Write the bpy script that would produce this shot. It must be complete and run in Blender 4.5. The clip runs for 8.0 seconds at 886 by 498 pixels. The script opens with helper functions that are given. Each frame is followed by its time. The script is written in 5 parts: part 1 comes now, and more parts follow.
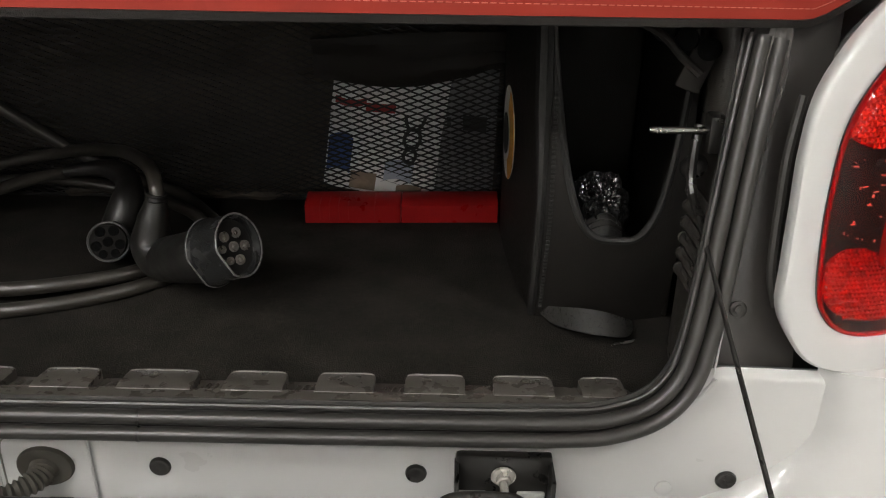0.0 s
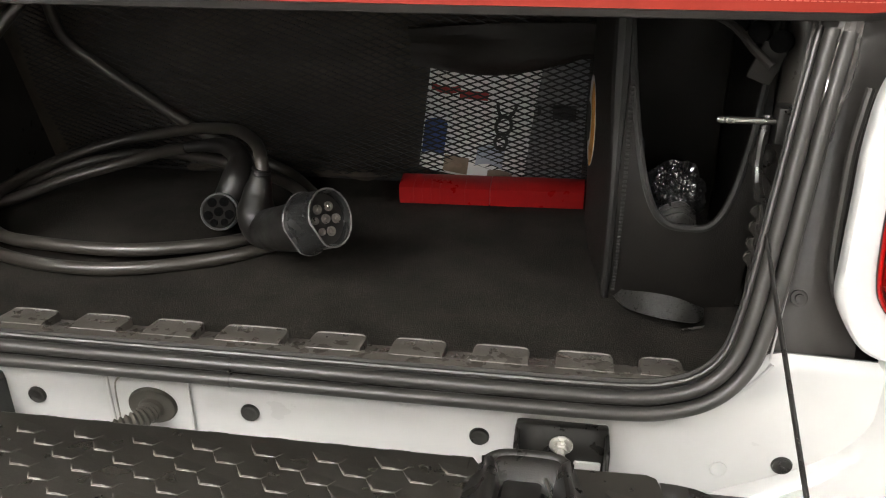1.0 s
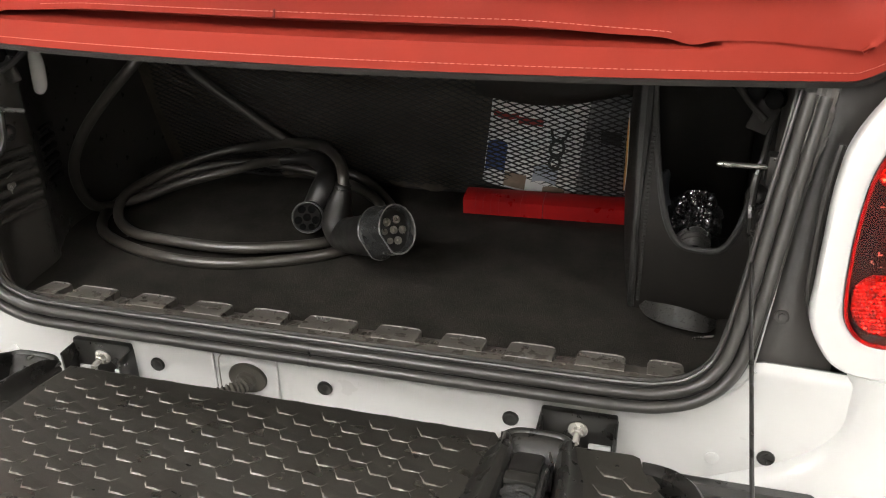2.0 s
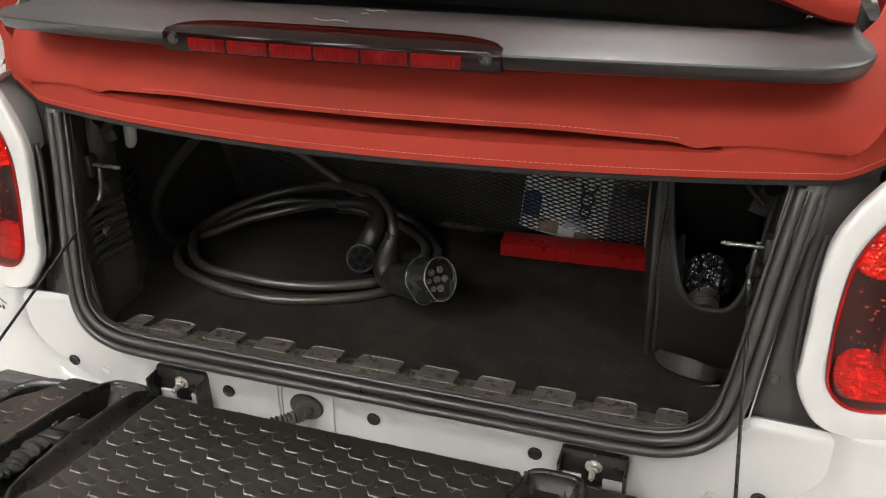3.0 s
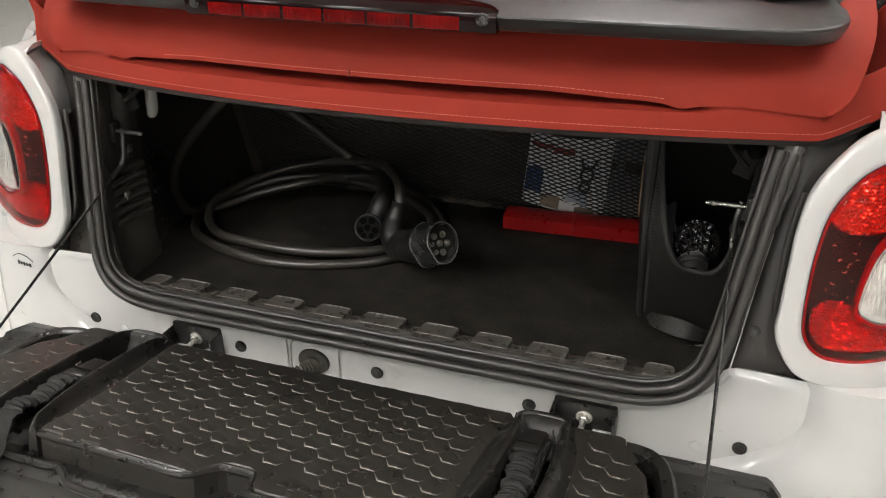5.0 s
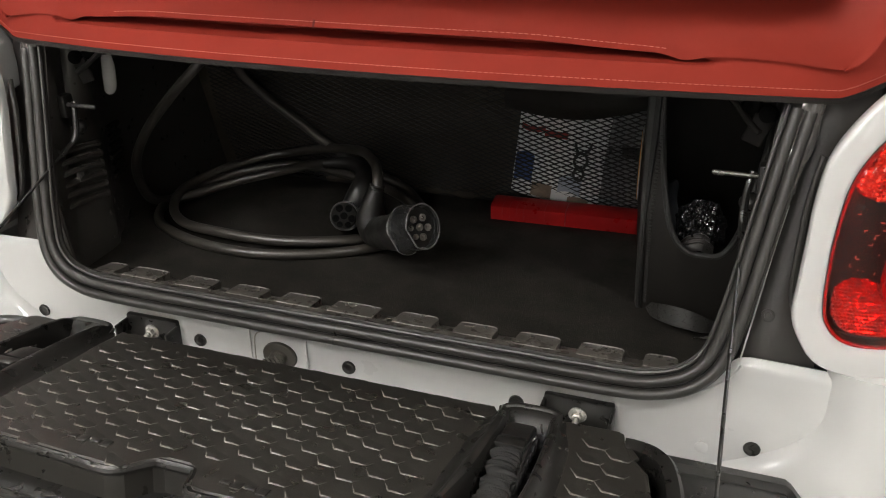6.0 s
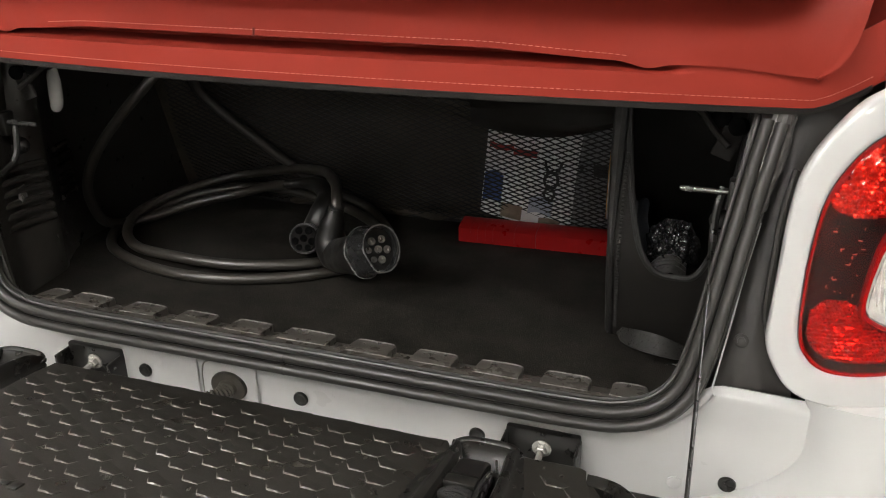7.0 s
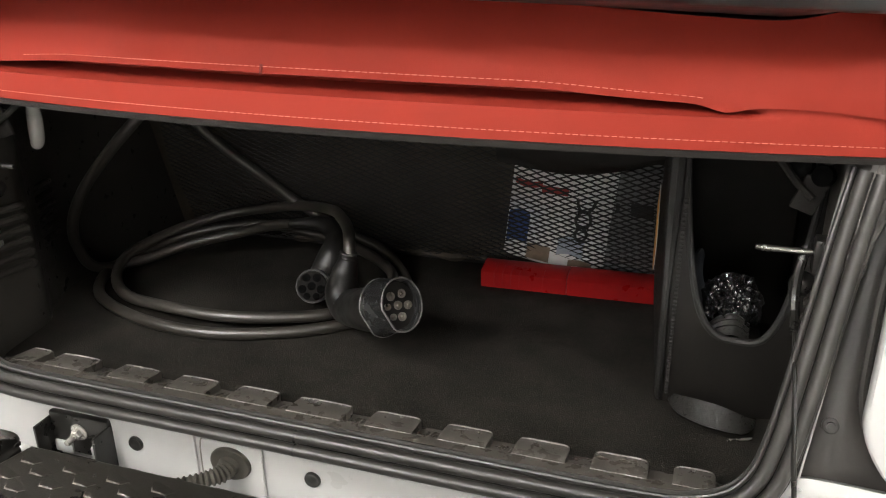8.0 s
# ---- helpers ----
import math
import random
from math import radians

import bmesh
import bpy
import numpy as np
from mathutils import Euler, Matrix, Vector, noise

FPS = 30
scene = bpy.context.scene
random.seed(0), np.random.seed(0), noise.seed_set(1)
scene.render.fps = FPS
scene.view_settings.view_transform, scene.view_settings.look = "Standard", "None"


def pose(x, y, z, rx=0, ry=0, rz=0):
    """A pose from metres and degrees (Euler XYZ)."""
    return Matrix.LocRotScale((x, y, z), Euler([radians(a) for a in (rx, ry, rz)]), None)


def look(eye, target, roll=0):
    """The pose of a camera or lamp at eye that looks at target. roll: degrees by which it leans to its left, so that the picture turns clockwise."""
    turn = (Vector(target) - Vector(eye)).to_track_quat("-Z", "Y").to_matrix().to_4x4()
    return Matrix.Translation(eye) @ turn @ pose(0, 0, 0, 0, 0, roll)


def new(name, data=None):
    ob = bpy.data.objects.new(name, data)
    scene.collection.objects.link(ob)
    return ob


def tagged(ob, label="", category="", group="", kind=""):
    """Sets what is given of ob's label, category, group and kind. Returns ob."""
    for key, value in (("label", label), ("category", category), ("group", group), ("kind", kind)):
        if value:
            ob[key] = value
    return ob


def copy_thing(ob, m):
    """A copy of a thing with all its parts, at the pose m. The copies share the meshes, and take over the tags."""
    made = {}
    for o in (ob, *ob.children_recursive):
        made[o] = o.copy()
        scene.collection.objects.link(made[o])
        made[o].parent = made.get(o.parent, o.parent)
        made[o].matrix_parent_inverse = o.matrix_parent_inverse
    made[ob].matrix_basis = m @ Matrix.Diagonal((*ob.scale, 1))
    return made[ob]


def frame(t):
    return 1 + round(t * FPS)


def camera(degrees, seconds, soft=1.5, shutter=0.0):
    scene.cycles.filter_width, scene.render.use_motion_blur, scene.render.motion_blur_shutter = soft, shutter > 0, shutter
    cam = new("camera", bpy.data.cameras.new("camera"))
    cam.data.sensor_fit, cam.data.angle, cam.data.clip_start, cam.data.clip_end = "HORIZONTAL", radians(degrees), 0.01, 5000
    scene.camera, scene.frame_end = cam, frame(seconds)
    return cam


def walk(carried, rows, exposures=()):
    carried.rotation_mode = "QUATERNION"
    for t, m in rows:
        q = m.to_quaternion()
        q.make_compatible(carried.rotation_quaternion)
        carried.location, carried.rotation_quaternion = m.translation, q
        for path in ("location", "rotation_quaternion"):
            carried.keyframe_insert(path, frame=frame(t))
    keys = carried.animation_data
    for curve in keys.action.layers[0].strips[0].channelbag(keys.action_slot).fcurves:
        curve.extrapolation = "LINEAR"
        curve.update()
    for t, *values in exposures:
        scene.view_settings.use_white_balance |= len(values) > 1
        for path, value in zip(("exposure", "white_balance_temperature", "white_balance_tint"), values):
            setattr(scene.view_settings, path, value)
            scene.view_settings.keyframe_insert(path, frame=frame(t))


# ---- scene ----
cam = camera(55.2, 8.0, soft=1.1)
PATH = [
    (0, (0.258, -0.617, 1.125), (0.253, 1.184, 0.257), 1.0),
    (0.5, (0.280, -0.610, 1.119), (0.144, 1.178, 0.234), 0.2),
    (1, (0.304, -0.667, 1.135), (0.026, 1.104, 0.248), -0.3),
    (1.5, (0.358, -0.737, 1.179), (-0.041, 1.006, 0.283), -0.9),
    (2.8, (0.395, -0.868, 1.343), (-0.166, 0.818, 0.424), -1.1),
    (3, (0.41, -0.882, 1.373), (-0.165, 0.798, 0.453), -1.1),
    (3.5, (0.433, -0.921, 1.409), (-0.157, 0.75, 0.482), -0.9),
    (4, (0.442, -0.95, 1.419), (-0.156, 0.72, 0.495), -0.9),
    (4.5, (0.449, -0.978, 1.408), (-0.159, 0.69, 0.488), -1.0),
    (4.7, (0.458, -0.975, 1.386), (-0.152, 0.695, 0.471), -0.9),
    (5.8, (0.445, -0.891, 1.255), (-0.162, 0.804, 0.383), -0.5),
    (6, (0.45, -0.878, 1.24), (-0.159, 0.825, 0.386), -0.5),
    (6.5, (0.469, -0.841, 1.217), (-0.135, 0.88, 0.397), -0.5),
    (7, (0.473, -0.812, 1.209), (-0.126, 0.922, 0.411), -0.5),
    (7.5, (0.449, -0.766, 1.215), (-0.148, 0.975, 0.43), -0.6),
    (8, (0.39, -0.693, 1.21), (-0.2, 1.053, 0.433), -0.6),
]
EXPOSURES = [(0.0, -0.25), (0.5, 0.1), (1.0, 0.58), (1.5, 0.56), (1.7, 0.54), (2.8, 0.10), (3.0, 0.0), (3.5, -0.15), (4.0, -0.2), (4.7, -0.2), (6.0, -0.22), (6.5, -0.12), (7.0, -0.08), (7.5, 0.03), (8.0, 0.46)]
walk(cam, [(t, look(eye, target, roll)) for t, eye, target, roll in PATH], EXPOSURES)
LAMP = 78.0
LAMPS = [(-1.7, 0.8), (1.7, 0.8), (-1.2, -1.9), (2.1, -1.9)] + [(x, -3.2) for x in (-3.0, -1.6, -0.2)] + [(-2.3, -4.6)] + [(x, y) for y in (-7.4, -10.3) for x in (-2.8, 0.2, 3.0)] + [(0.3, 1.75)] + [(x, 4.4) for x in (-2.6, 2.6)]

# ---------------- light ----------------
world = bpy.data.worlds.new("world")
scene.world = world
world.use_nodes = True
world.node_tree.nodes["Background"].inputs[0].default_value = (0.9, 0.95, 1.0, 1)
world.node_tree.nodes["Background"].inputs[1].default_value = 0.15


# ---------------- materials ----------------
def mat(name, color, rough=0.5, metal=0.0, var=0.12, scale=40.0, bump=0.0, bscale=300.0, coat=0.0, spec=0.5,
        stains=0.0, trans=0.0, emit=None, estr=0.0, rvar=0.08, alpha=1.0):
    m = bpy.data.materials.new(name)
    m.use_nodes = True
    nt = m.node_tree
    b = nt.nodes["Principled BSDF"]
    tc = nt.nodes.new("ShaderNodeTexCoord")
    n1 = nt.nodes.new("ShaderNodeTexNoise")
    n1.inputs["Scale"].default_value = scale
    n1.inputs["Detail"].default_value = 5
    n2 = nt.nodes.new("ShaderNodeTexNoise")
    n2.inputs["Scale"].default_value = scale / 9
    n2.inputs["Detail"].default_value = 3
    nt.links.new(tc.outputs["Object"], n1.inputs["Vector"])
    nt.links.new(tc.outputs["Object"], n2.inputs["Vector"])
    add = nt.nodes.new("ShaderNodeMath")
    add.operation = "ADD"
    nt.links.new(n1.outputs[0], add.inputs[0])
    nt.links.new(n2.outputs[0], add.inputs[1])
    ramp = nt.nodes.new("ShaderNodeMapRange")
    ramp.inputs["From Min"].default_value = 0.7
    ramp.inputs["From Max"].default_value = 1.3
    ramp.inputs["To Min"].default_value = 1 - var
    ramp.inputs["To Max"].default_value = 1 + var
    nt.links.new(add.outputs[0], ramp.inputs["Value"])
    mul = nt.nodes.new("ShaderNodeVectorMath")
    mul.operation = "SCALE"
    mul.inputs[0].default_value = color[:3]
    nt.links.new(ramp.outputs[0], mul.inputs["Scale"])
    last = mul.outputs[0]
    if stains > 0:
        n3 = nt.nodes.new("ShaderNodeTexNoise")
        n3.inputs["Scale"].default_value = scale / 4
        n3.inputs["Detail"].default_value = 8
        n3.inputs["Roughness"].default_value = 0.7
        nt.links.new(tc.outputs["Object"], n3.inputs["Vector"])
        r3 = nt.nodes.new("ShaderNodeMapRange")
        r3.inputs["From Min"].default_value = 0.56
        r3.inputs["From Max"].default_value = 0.72
        r3.inputs["To Max"].default_value = stains
        nt.links.new(n3.outputs[0], r3.inputs["Value"])
        mx = nt.nodes.new("ShaderNodeMix")
        mx.data_type = "RGBA"
        nt.links.new(r3.outputs[0], mx.inputs["Factor"])
        nt.links.new(last, mx.inputs["A"])
        mx.inputs["B"].default_value = (0.16, 0.15, 0.13, 1)
        last = mx.outputs["Result"]
    nt.links.new(last, b.inputs["Base Color"])
    rr = nt.nodes.new("ShaderNodeMapRange")
    rr.inputs["From Min"].default_value = 0.3
    rr.inputs["From Max"].default_value = 0.7
    rr.inputs["To Min"].default_value = max(0.02, rough - rvar)
    rr.inputs["To Max"].default_value = min(1, rough + rvar)
    nt.links.new(n1.outputs[0], rr.inputs["Value"])
    nt.links.new(rr.outputs[0], b.inputs["Roughness"])
    b.inputs["Metallic"].default_value = metal
    b.inputs["Specular IOR Level"].default_value = spec
    b.inputs["Coat Weight"].default_value = coat
    b.inputs["Coat Roughness"].default_value = 0.04
    b.inputs["Transmission Weight"].default_value = trans
    b.inputs["Alpha"].default_value = alpha
    if bump > 0:
        nb = nt.nodes.new("ShaderNodeTexNoise")
        nb.inputs["Scale"].default_value = bscale
        nb.inputs["Detail"].default_value = 4
        nt.links.new(tc.outputs["Object"], nb.inputs["Vector"])
        bp = nt.nodes.new("ShaderNodeBump")
        bp.inputs["Strength"].default_value = bump
        bp.inputs["Distance"].default_value = 0.002
        nt.links.new(nb.outputs[0], bp.inputs["Height"])
        nt.links.new(bp.outputs[0], b.inputs["Normal"])
    if emit:
        b.inputs["Emission Color"].default_value = (*emit, 1)
        b.inputs["Emission Strength"].default_value = estr
    return m


M_WHITE = mat("white_paint", (0.55, 0.55, 0.54), 0.30, coat=1.0, var=0.02, scale=12, rvar=0.03)
M_GREYPAINT = mat("grey_primer", (0.040, 0.036, 0.033), 0.34, var=0.08, scale=30, bump=0.03)
M_RUBBER = mat("black_rubber", (0.036, 0.034, 0.031), 0.33, var=0.12, scale=60, bump=0.05, bscale=500, rvar=0.04)
M_TRIM = mat("black_grained_plastic", (0.088, 0.079, 0.069), 0.30, spec=0.6, var=0.08, scale=70, bump=0.12, bscale=900)
# Paler than the trim, for the highlight along the tabs' rear edges.
M_TRIMLIP = mat("trim_edge_highlight", (0.20, 0.19, 0.175), 0.28, var=0.25, scale=70, bump=0.1, bscale=900)
M_GATE = mat("black_textured_plastic", (0.0265, 0.0242, 0.0208), 0.33, var=0.2, scale=50, bump=0.12, bscale=1200, stains=0.02)
# Glint on the pads' near edges, given as a paler colour.
M_PADEDGE = mat("pad_edge_glint", (0.110, 0.103, 0.090), 0.26, var=0.6, scale=60, bump=0.1, bscale=1200)
M_PAD = mat("black_pad_plastic", (0.0265, 0.0242, 0.0208), 0.33, var=0.2, scale=50, bump=0.10, bscale=1200, stains=0.02)
M_WEB = mat("black_webbing", (0.0095, 0.0092, 0.0086), 0.6, var=0.3, scale=300, bump=0.6, bscale=900, spec=0.4)
M_SEALANT = mat("grey_sealant", (0.24, 0.23, 0.20), 0.6, var=0.2, scale=60)
M_PINSTEEL = mat("dark_bright_steel", (0.30, 0.29, 0.27), 0.22, metal=0.95, var=0.15, scale=120)
# White in place of the lamp's reflection on the hook.
M_HOOK = mat("hook_reflection_white", (0.80, 0.79, 0.76), 0.18, var=0.05, scale=60, coat=0.6)
M_SHEATH = mat("crinkled_film", (0.085, 0.080, 0.075), 0.20, var=0.3, scale=90, coat=0.6)
M_GATEDK = mat("black_smooth_plastic", (0.0165, 0.0155, 0.0140), 0.30, var=0.2, scale=60, bump=0.08, bscale=900, stains=0.02, rvar=0.05)
M_CARPET = mat("black_carpet", (0.0210, 0.0186, 0.0155), 0.95, var=0.5, scale=200, bump=0.7, bscale=700, spec=0.15, stains=0.05)
M_SIDE = mat("dark_moulded_trim", (0.047, 0.0425, 0.0370), 0.34, var=0.2, scale=50, bump=0.2, bscale=800)
M_SEAT = mat("black_seat_cloth", (0.062, 0.050, 0.039), 0.75, var=0.35, scale=160, bump=0.5, bscale=600, spec=0.3)
M_GROMMET = mat("dusty_rubber", (0.060, 0.054, 0.044), 0.5, var=0.25, scale=60, bump=0.05, bscale=500)
M_NET = mat("black_net_cord", (0.009, 0.0085, 0.008), 0.7, var=0.2, scale=200)
M_RED = mat("red_roof_fabric", (0.285, 0.029, 0.0175), 0.70, var=0.07, scale=26, bump=0.12, bscale=1400, rvar=0.05, spec=0.2)
M_SEAM = mat("dark_red_thread", (0.16, 0.012, 0.008), 0.7, var=0.1)
M_STITCH = mat("pink_thread", (0.62, 0.17, 0.12), 0.7, var=0.1)
M_SPOIL = mat("dark_grey_spoiler", (0.022, 0.0225, 0.0225), 0.38, var=0.10, scale=80, rvar=0.03, spec=0.58, bump=0.10, bscale=1500)
M_CABLE = mat("black_cable_sheath", (0.036, 0.032, 0.027), 0.32, var=0.10, scale=40, bump=0.03, rvar=0.03, spec=0.7)
M_PLUG = mat("black_plug_plastic", (0.0140, 0.0130, 0.0120), 0.38, var=0.15, scale=60, bump=0.1, bscale=800)
M_SHROUD = mat("grey_smoked_plastic", (0.022, 0.022, 0.022), 0.24, var=0.2, scale=50, coat=0.3)
M_SOCKET = mat("dark_grey_socket_face", (0.0120, 0.0112, 0.0100), 0.7, var=0.1, scale=60, spec=0.12)
M_HOLE = mat("socket_hole", (0.004, 0.004, 0.004), 0.9, var=0.1, spec=0.05)
M_METAL = mat("steel", (0.62, 0.60, 0.57), 0.28, metal=1.0, var=0.1, scale=90)
M_DARKPIN = mat("blackened_steel", (0.035, 0.034, 0.033), 0.30, metal=0.2, var=0.2, scale=120)
M_LIP = mat("pale_shroud_edge", (0.13, 0.125, 0.12), 0.30, var=0.4, scale=90)
M_DULL = mat("dull_zinc", (0.42, 0.40, 0.36), 0.32, metal=0.9, var=0.2, scale=120)
M_BOXRED = mat("red_box_plastic", (0.38, 0.012, 0.013), 0.32, var=0.08, scale=50, bump=0.05, rvar=0.06)
M_BAG = mat("black_bag_nylon", (0.0120, 0.0102, 0.0086), 0.58, var=0.3, scale=300, bump=0.5, bscale=1100, spec=0.35)
M_PIPE = mat("bag_binding", (0.022, 0.021, 0.020), 0.45, var=0.3, scale=300, bump=0.5, bscale=1400)
M_CLOTH = mat("dark_blue_grey_cloth", (0.026, 0.029, 0.035), 0.6, var=0.2, scale=60, bump=0.3, bscale=400)
M_WRAP = mat("clear_plastic_wrap", (0.014, 0.014, 0.014), 0.13, var=0.3, scale=120, coat=0.4, spec=1.0, rvar=0.03, bump=1.0, bscale=130)
M_PIN = mat("nickel", (0.52, 0.50, 0.46), 0.25, metal=0.45, var=0.1, scale=90)
M_GLOSS = mat("glossy_black_moulding", (0.050, 0.046, 0.041), 0.18, var=0.15, scale=60, bump=0.05)
M_STRAP = mat("grey_webbing", (0.028, 0.027, 0.025), 0.32, var=0.2, scale=400, bump=0.4, bscale=1600)
M_PAPER = mat("white_paper", (0.80, 0.80, 0.80), 0.5, var=0.05, scale=15)
# Grey sheet's tone lowered for the bag's shadow; also the cable print.
M_PAPERG = mat("grey_paper", (0.20, 0.20, 0.21), 0.5, var=0.05, scale=15)
M_INKRED = mat("red_print", (0.28, 0.02, 0.02), 0.5)
M_INKBLUE = mat("blue_print", (0.03, 0.06, 0.18), 0.5, var=0.5, scale=60)
M_INKPALE = mat("pale_blue_print", (0.34, 0.37, 0.45), 0.5, var=0.3, scale=40)
M_INKBROWN = mat("brown_print", (0.20, 0.15, 0.11), 0.5, var=0.5, scale=60)
M_INKBLACK = mat("black_print", (0.015, 0.015, 0.016), 0.5)
M_ORANGE = mat("orange_print", (0.70, 0.33, 0.05), 0.5)
M_LAMPRED = mat("red_lamp_plastic", (0.23, 0.0018, 0.0040), 0.10, spec=0.3, coat=0.5, var=0.15, scale=30, rvar=0.03)
M_LAMPDEEP = mat("dark_red_lamp_plastic", (0.006, 0.003, 0.003), 0.30, spec=0.15, var=0.5, scale=40, rvar=0.03)
M_COVER = mat("brake_lamp_cover", (0.006, 0.0008, 0.0008), 0.12, var=0.3, scale=40, spec=0.16, rvar=0.02)
M_LAMPSEG = mat("brake_lamp_red", (0.080, 0.0010, 0.0010), 0.16, spec=0.10, var=0.8, scale=45, rvar=0.05)
M_CLEAR = mat("clear_lamp_lens", (0.62, 0.61, 0.58), 0.10, metal=0.5, coat=1.0, var=0.35, scale=90, rvar=0.05, bump=0.7, bscale=230)
M_MIRROR = mat("lamp_mirror_facets", (0.92, 0.86, 0.78), 0.10, metal=1.0, var=0.35, scale=150, rvar=0.05)
M_REFLEX = mat("lamp_reflex_facets", (0.70, 0.20, 0.16), 0.12, metal=1.0, var=0.3, scale=150, rvar=0.05)
M_REDGLASS = mat("red_lens_plastic", (0.93, 0.11, 0.07), 0.03, trans=1.0, var=0.02, scale=30, rvar=0.01)
M_CLEARGLASS = mat("clear_lens_plastic", (0.96, 0.96, 0.95), 0.05, trans=1.0, var=0.01, scale=30, rvar=0.01)
M_REDGLASS.node_tree.nodes["Principled BSDF"].inputs["IOR"].default_value = 1.38
M_CLEARGLASS.node_tree.nodes["Principled BSDF"].inputs["IOR"].default_value = 1.38
M_FLOOR = mat("pale_floor_tile", (0.60, 0.59, 0.565), 0.42, var=0.05, scale=4, rvar=0.10)
M_GROUT = mat("grey_grout", (0.26, 0.255, 0.24), 0.85, var=0.15, scale=60)
M_WALL = mat("white_wall_paint", (0.72, 0.71, 0.69), 0.8, var=0.04, scale=3)
M_LIGHT = mat("lamp_diffuser", (0.8, 0.8, 0.8), 0.5, emit=(1.0, 0.975, 0.935), estr=LAMP)
M_TYRE = mat("tyre_rubber", (0.03, 0.03, 0.03), 0.8, var=0.2, scale=60, bump=0.2)


# ---------------- mesh helpers ----------------
def part(name, bm, material, parent=None, label="", smooth=True):
    bmesh.ops.recalc_face_normals(bm, faces=bm.faces)
    me = bpy.data.meshes.new(name)
    bm.to_mesh(me)
    bm.free()
    me.materials.append(material)
    if smooth:
        me.shade_smooth()
        me.set_sharp_from_angle(angle=radians(38))
    ob = new(name, me)
    if parent:
        ob.parent = parent
    if label:
        ob["label"] = label
    return ob


def group(name, parent=None):
    ob = new(name)
    ob.empty_display_size = 0.1
    if parent:
        ob.parent = parent
    return ob


def box(bm, c, s, bevel=0.0, m=None, seg=2):
    r = bmesh.ops.create_cube(bm, size=1.0)
    vs = r["verts"]
    bmesh.ops.transform(bm, matrix=Matrix.Diagonal((*s, 1)), verts=vs)
    if bevel:
        es = list({e for v in vs for e in v.link_edges})
        out = bmesh.ops.bevel(bm, geom=es, offset=bevel, segments=seg, affect="EDGES", profile=0.5)
        vs = list({v for f in out["faces"] for v in f.verts} | {v for v in vs if v.is_valid})
        seen, stack = set(vs), list(vs)
        while stack:
            v = stack.pop()
            for e in v.link_edges:
                o = e.other_vert(v)
                if o not in seen:
                    seen.add(o)
                    stack.append(o)
        vs = list(seen)
    t = Matrix.Translation(c)
    bmesh.ops.transform(bm, matrix=(t @ m) if m else t, verts=vs)
    return vs


def boxed(c, s, bevel=0.0, m=None):
    bm = bmesh.new()
    box(bm, c, s, bevel, m)
    return bm


def rings(bm, loops, close=True, cap=True, wrap=False):
    """Skin a row of equal loops of points."""
    vv = [[bm.verts.new(p) for p in lp] for lp in loops]
    n = len(vv[0])
    rows = list(zip(vv, vv[1:])) + ([(vv[-1], vv[0])] if wrap else [])
    for a, b in rows:
        for i in range(n if close else n - 1):
            j = (i + 1) % n
            bm.faces.new((a[i], a[j], b[j], b[i]))
    if cap and not wrap:
        bm.faces.new(vv[0])
        bm.faces.new(vv[-1][::-1])
    return vv


def spline(pts, n=8, closed=False):
    """Catmull-Rom through the points."""
    P = [Vector(p) for p in pts]
    out = []
    m = len(P)
    for i in range(m if closed else m - 1):
        if closed:
            a, b, c, d = P[i - 1], P[i], P[(i + 1) % m], P[(i + 2) % m]
        else:
            a, b, c, d = P[max(i - 1, 0)], P[i], P[i + 1], P[min(i + 2, m - 1)]
        for k in range(n):
            t = k / n
            out.append(0.5 * ((2 * b) + (c - a) * t + (2 * a - 5 * b + 4 * c - d) * t * t + (3 * b - a - 3 * c + d) * t ** 3))
    if not closed:
        out.append(P[-1])
    return out


def tube(bm, pts, r, seg=10, closed=False, cap=True):
    """A round bar along points; r is a number or a function of 0..1."""
    P = [Vector(p) for p in pts]
    n = len(P)
    loops, up = [], None
    for i, p in enumerate(P):
        d = ((P[(i + 1) % n] - P[i - 1]) if closed else (P[min(i + 1, n - 1)] - P[max(i - 1, 0)])).normalized()
        if up is None:
            up = d.orthogonal().normalized()
        up = (up - d * up.dot(d)).normalized()
        side = d.cross(up)
        rr = r(i / max(n - 1, 1)) if callable(r) else r
        loops.append([p + (math.cos(a) * up + math.sin(a) * side) * rr for a in (2 * math.pi * k / seg for k in range(seg))])
    rings(bm, loops, cap=cap and not closed, wrap=closed)


def tubed(pts, r, seg=10, closed=False):
    bm = bmesh.new()
    tube(bm, pts, r, seg, closed)
    return bm


def turned(bm, prof, m, seg=24):
    """A lathe form: prof is rows of (radius, height) along the local z of m."""
    loops = [[m @ Vector((r * math.cos(a), r * math.sin(a), h)) for a in (2 * math.pi * k / seg for k in range(seg))] for r, h in prof]
    rings(bm, loops)


def axis(p, n, top=(0, 0, 1)):
    """A frame at p with local z along n and local y near top."""
    n = Vector(n).normalized()
    x = Vector(top).cross(n).normalized()
    y = n.cross(x)
    return Matrix(((x.x, y.x, n.x, p[0]), (x.y, y.y, n.y, p[1]), (x.z, y.z, n.z, p[2]), (0, 0, 0, 1)))


def sheet(bm, f, us, vs):
    """A grid sheet from f(u, v)."""
    g = [[bm.verts.new(f(u, v)) for v in vs] for u in us]
    for i in range(len(us) - 1):
        for j in range(len(vs) - 1):
            bm.faces.new((g[i][j], g[i + 1][j], g[i + 1][j + 1], g[i][j + 1]))
    return g


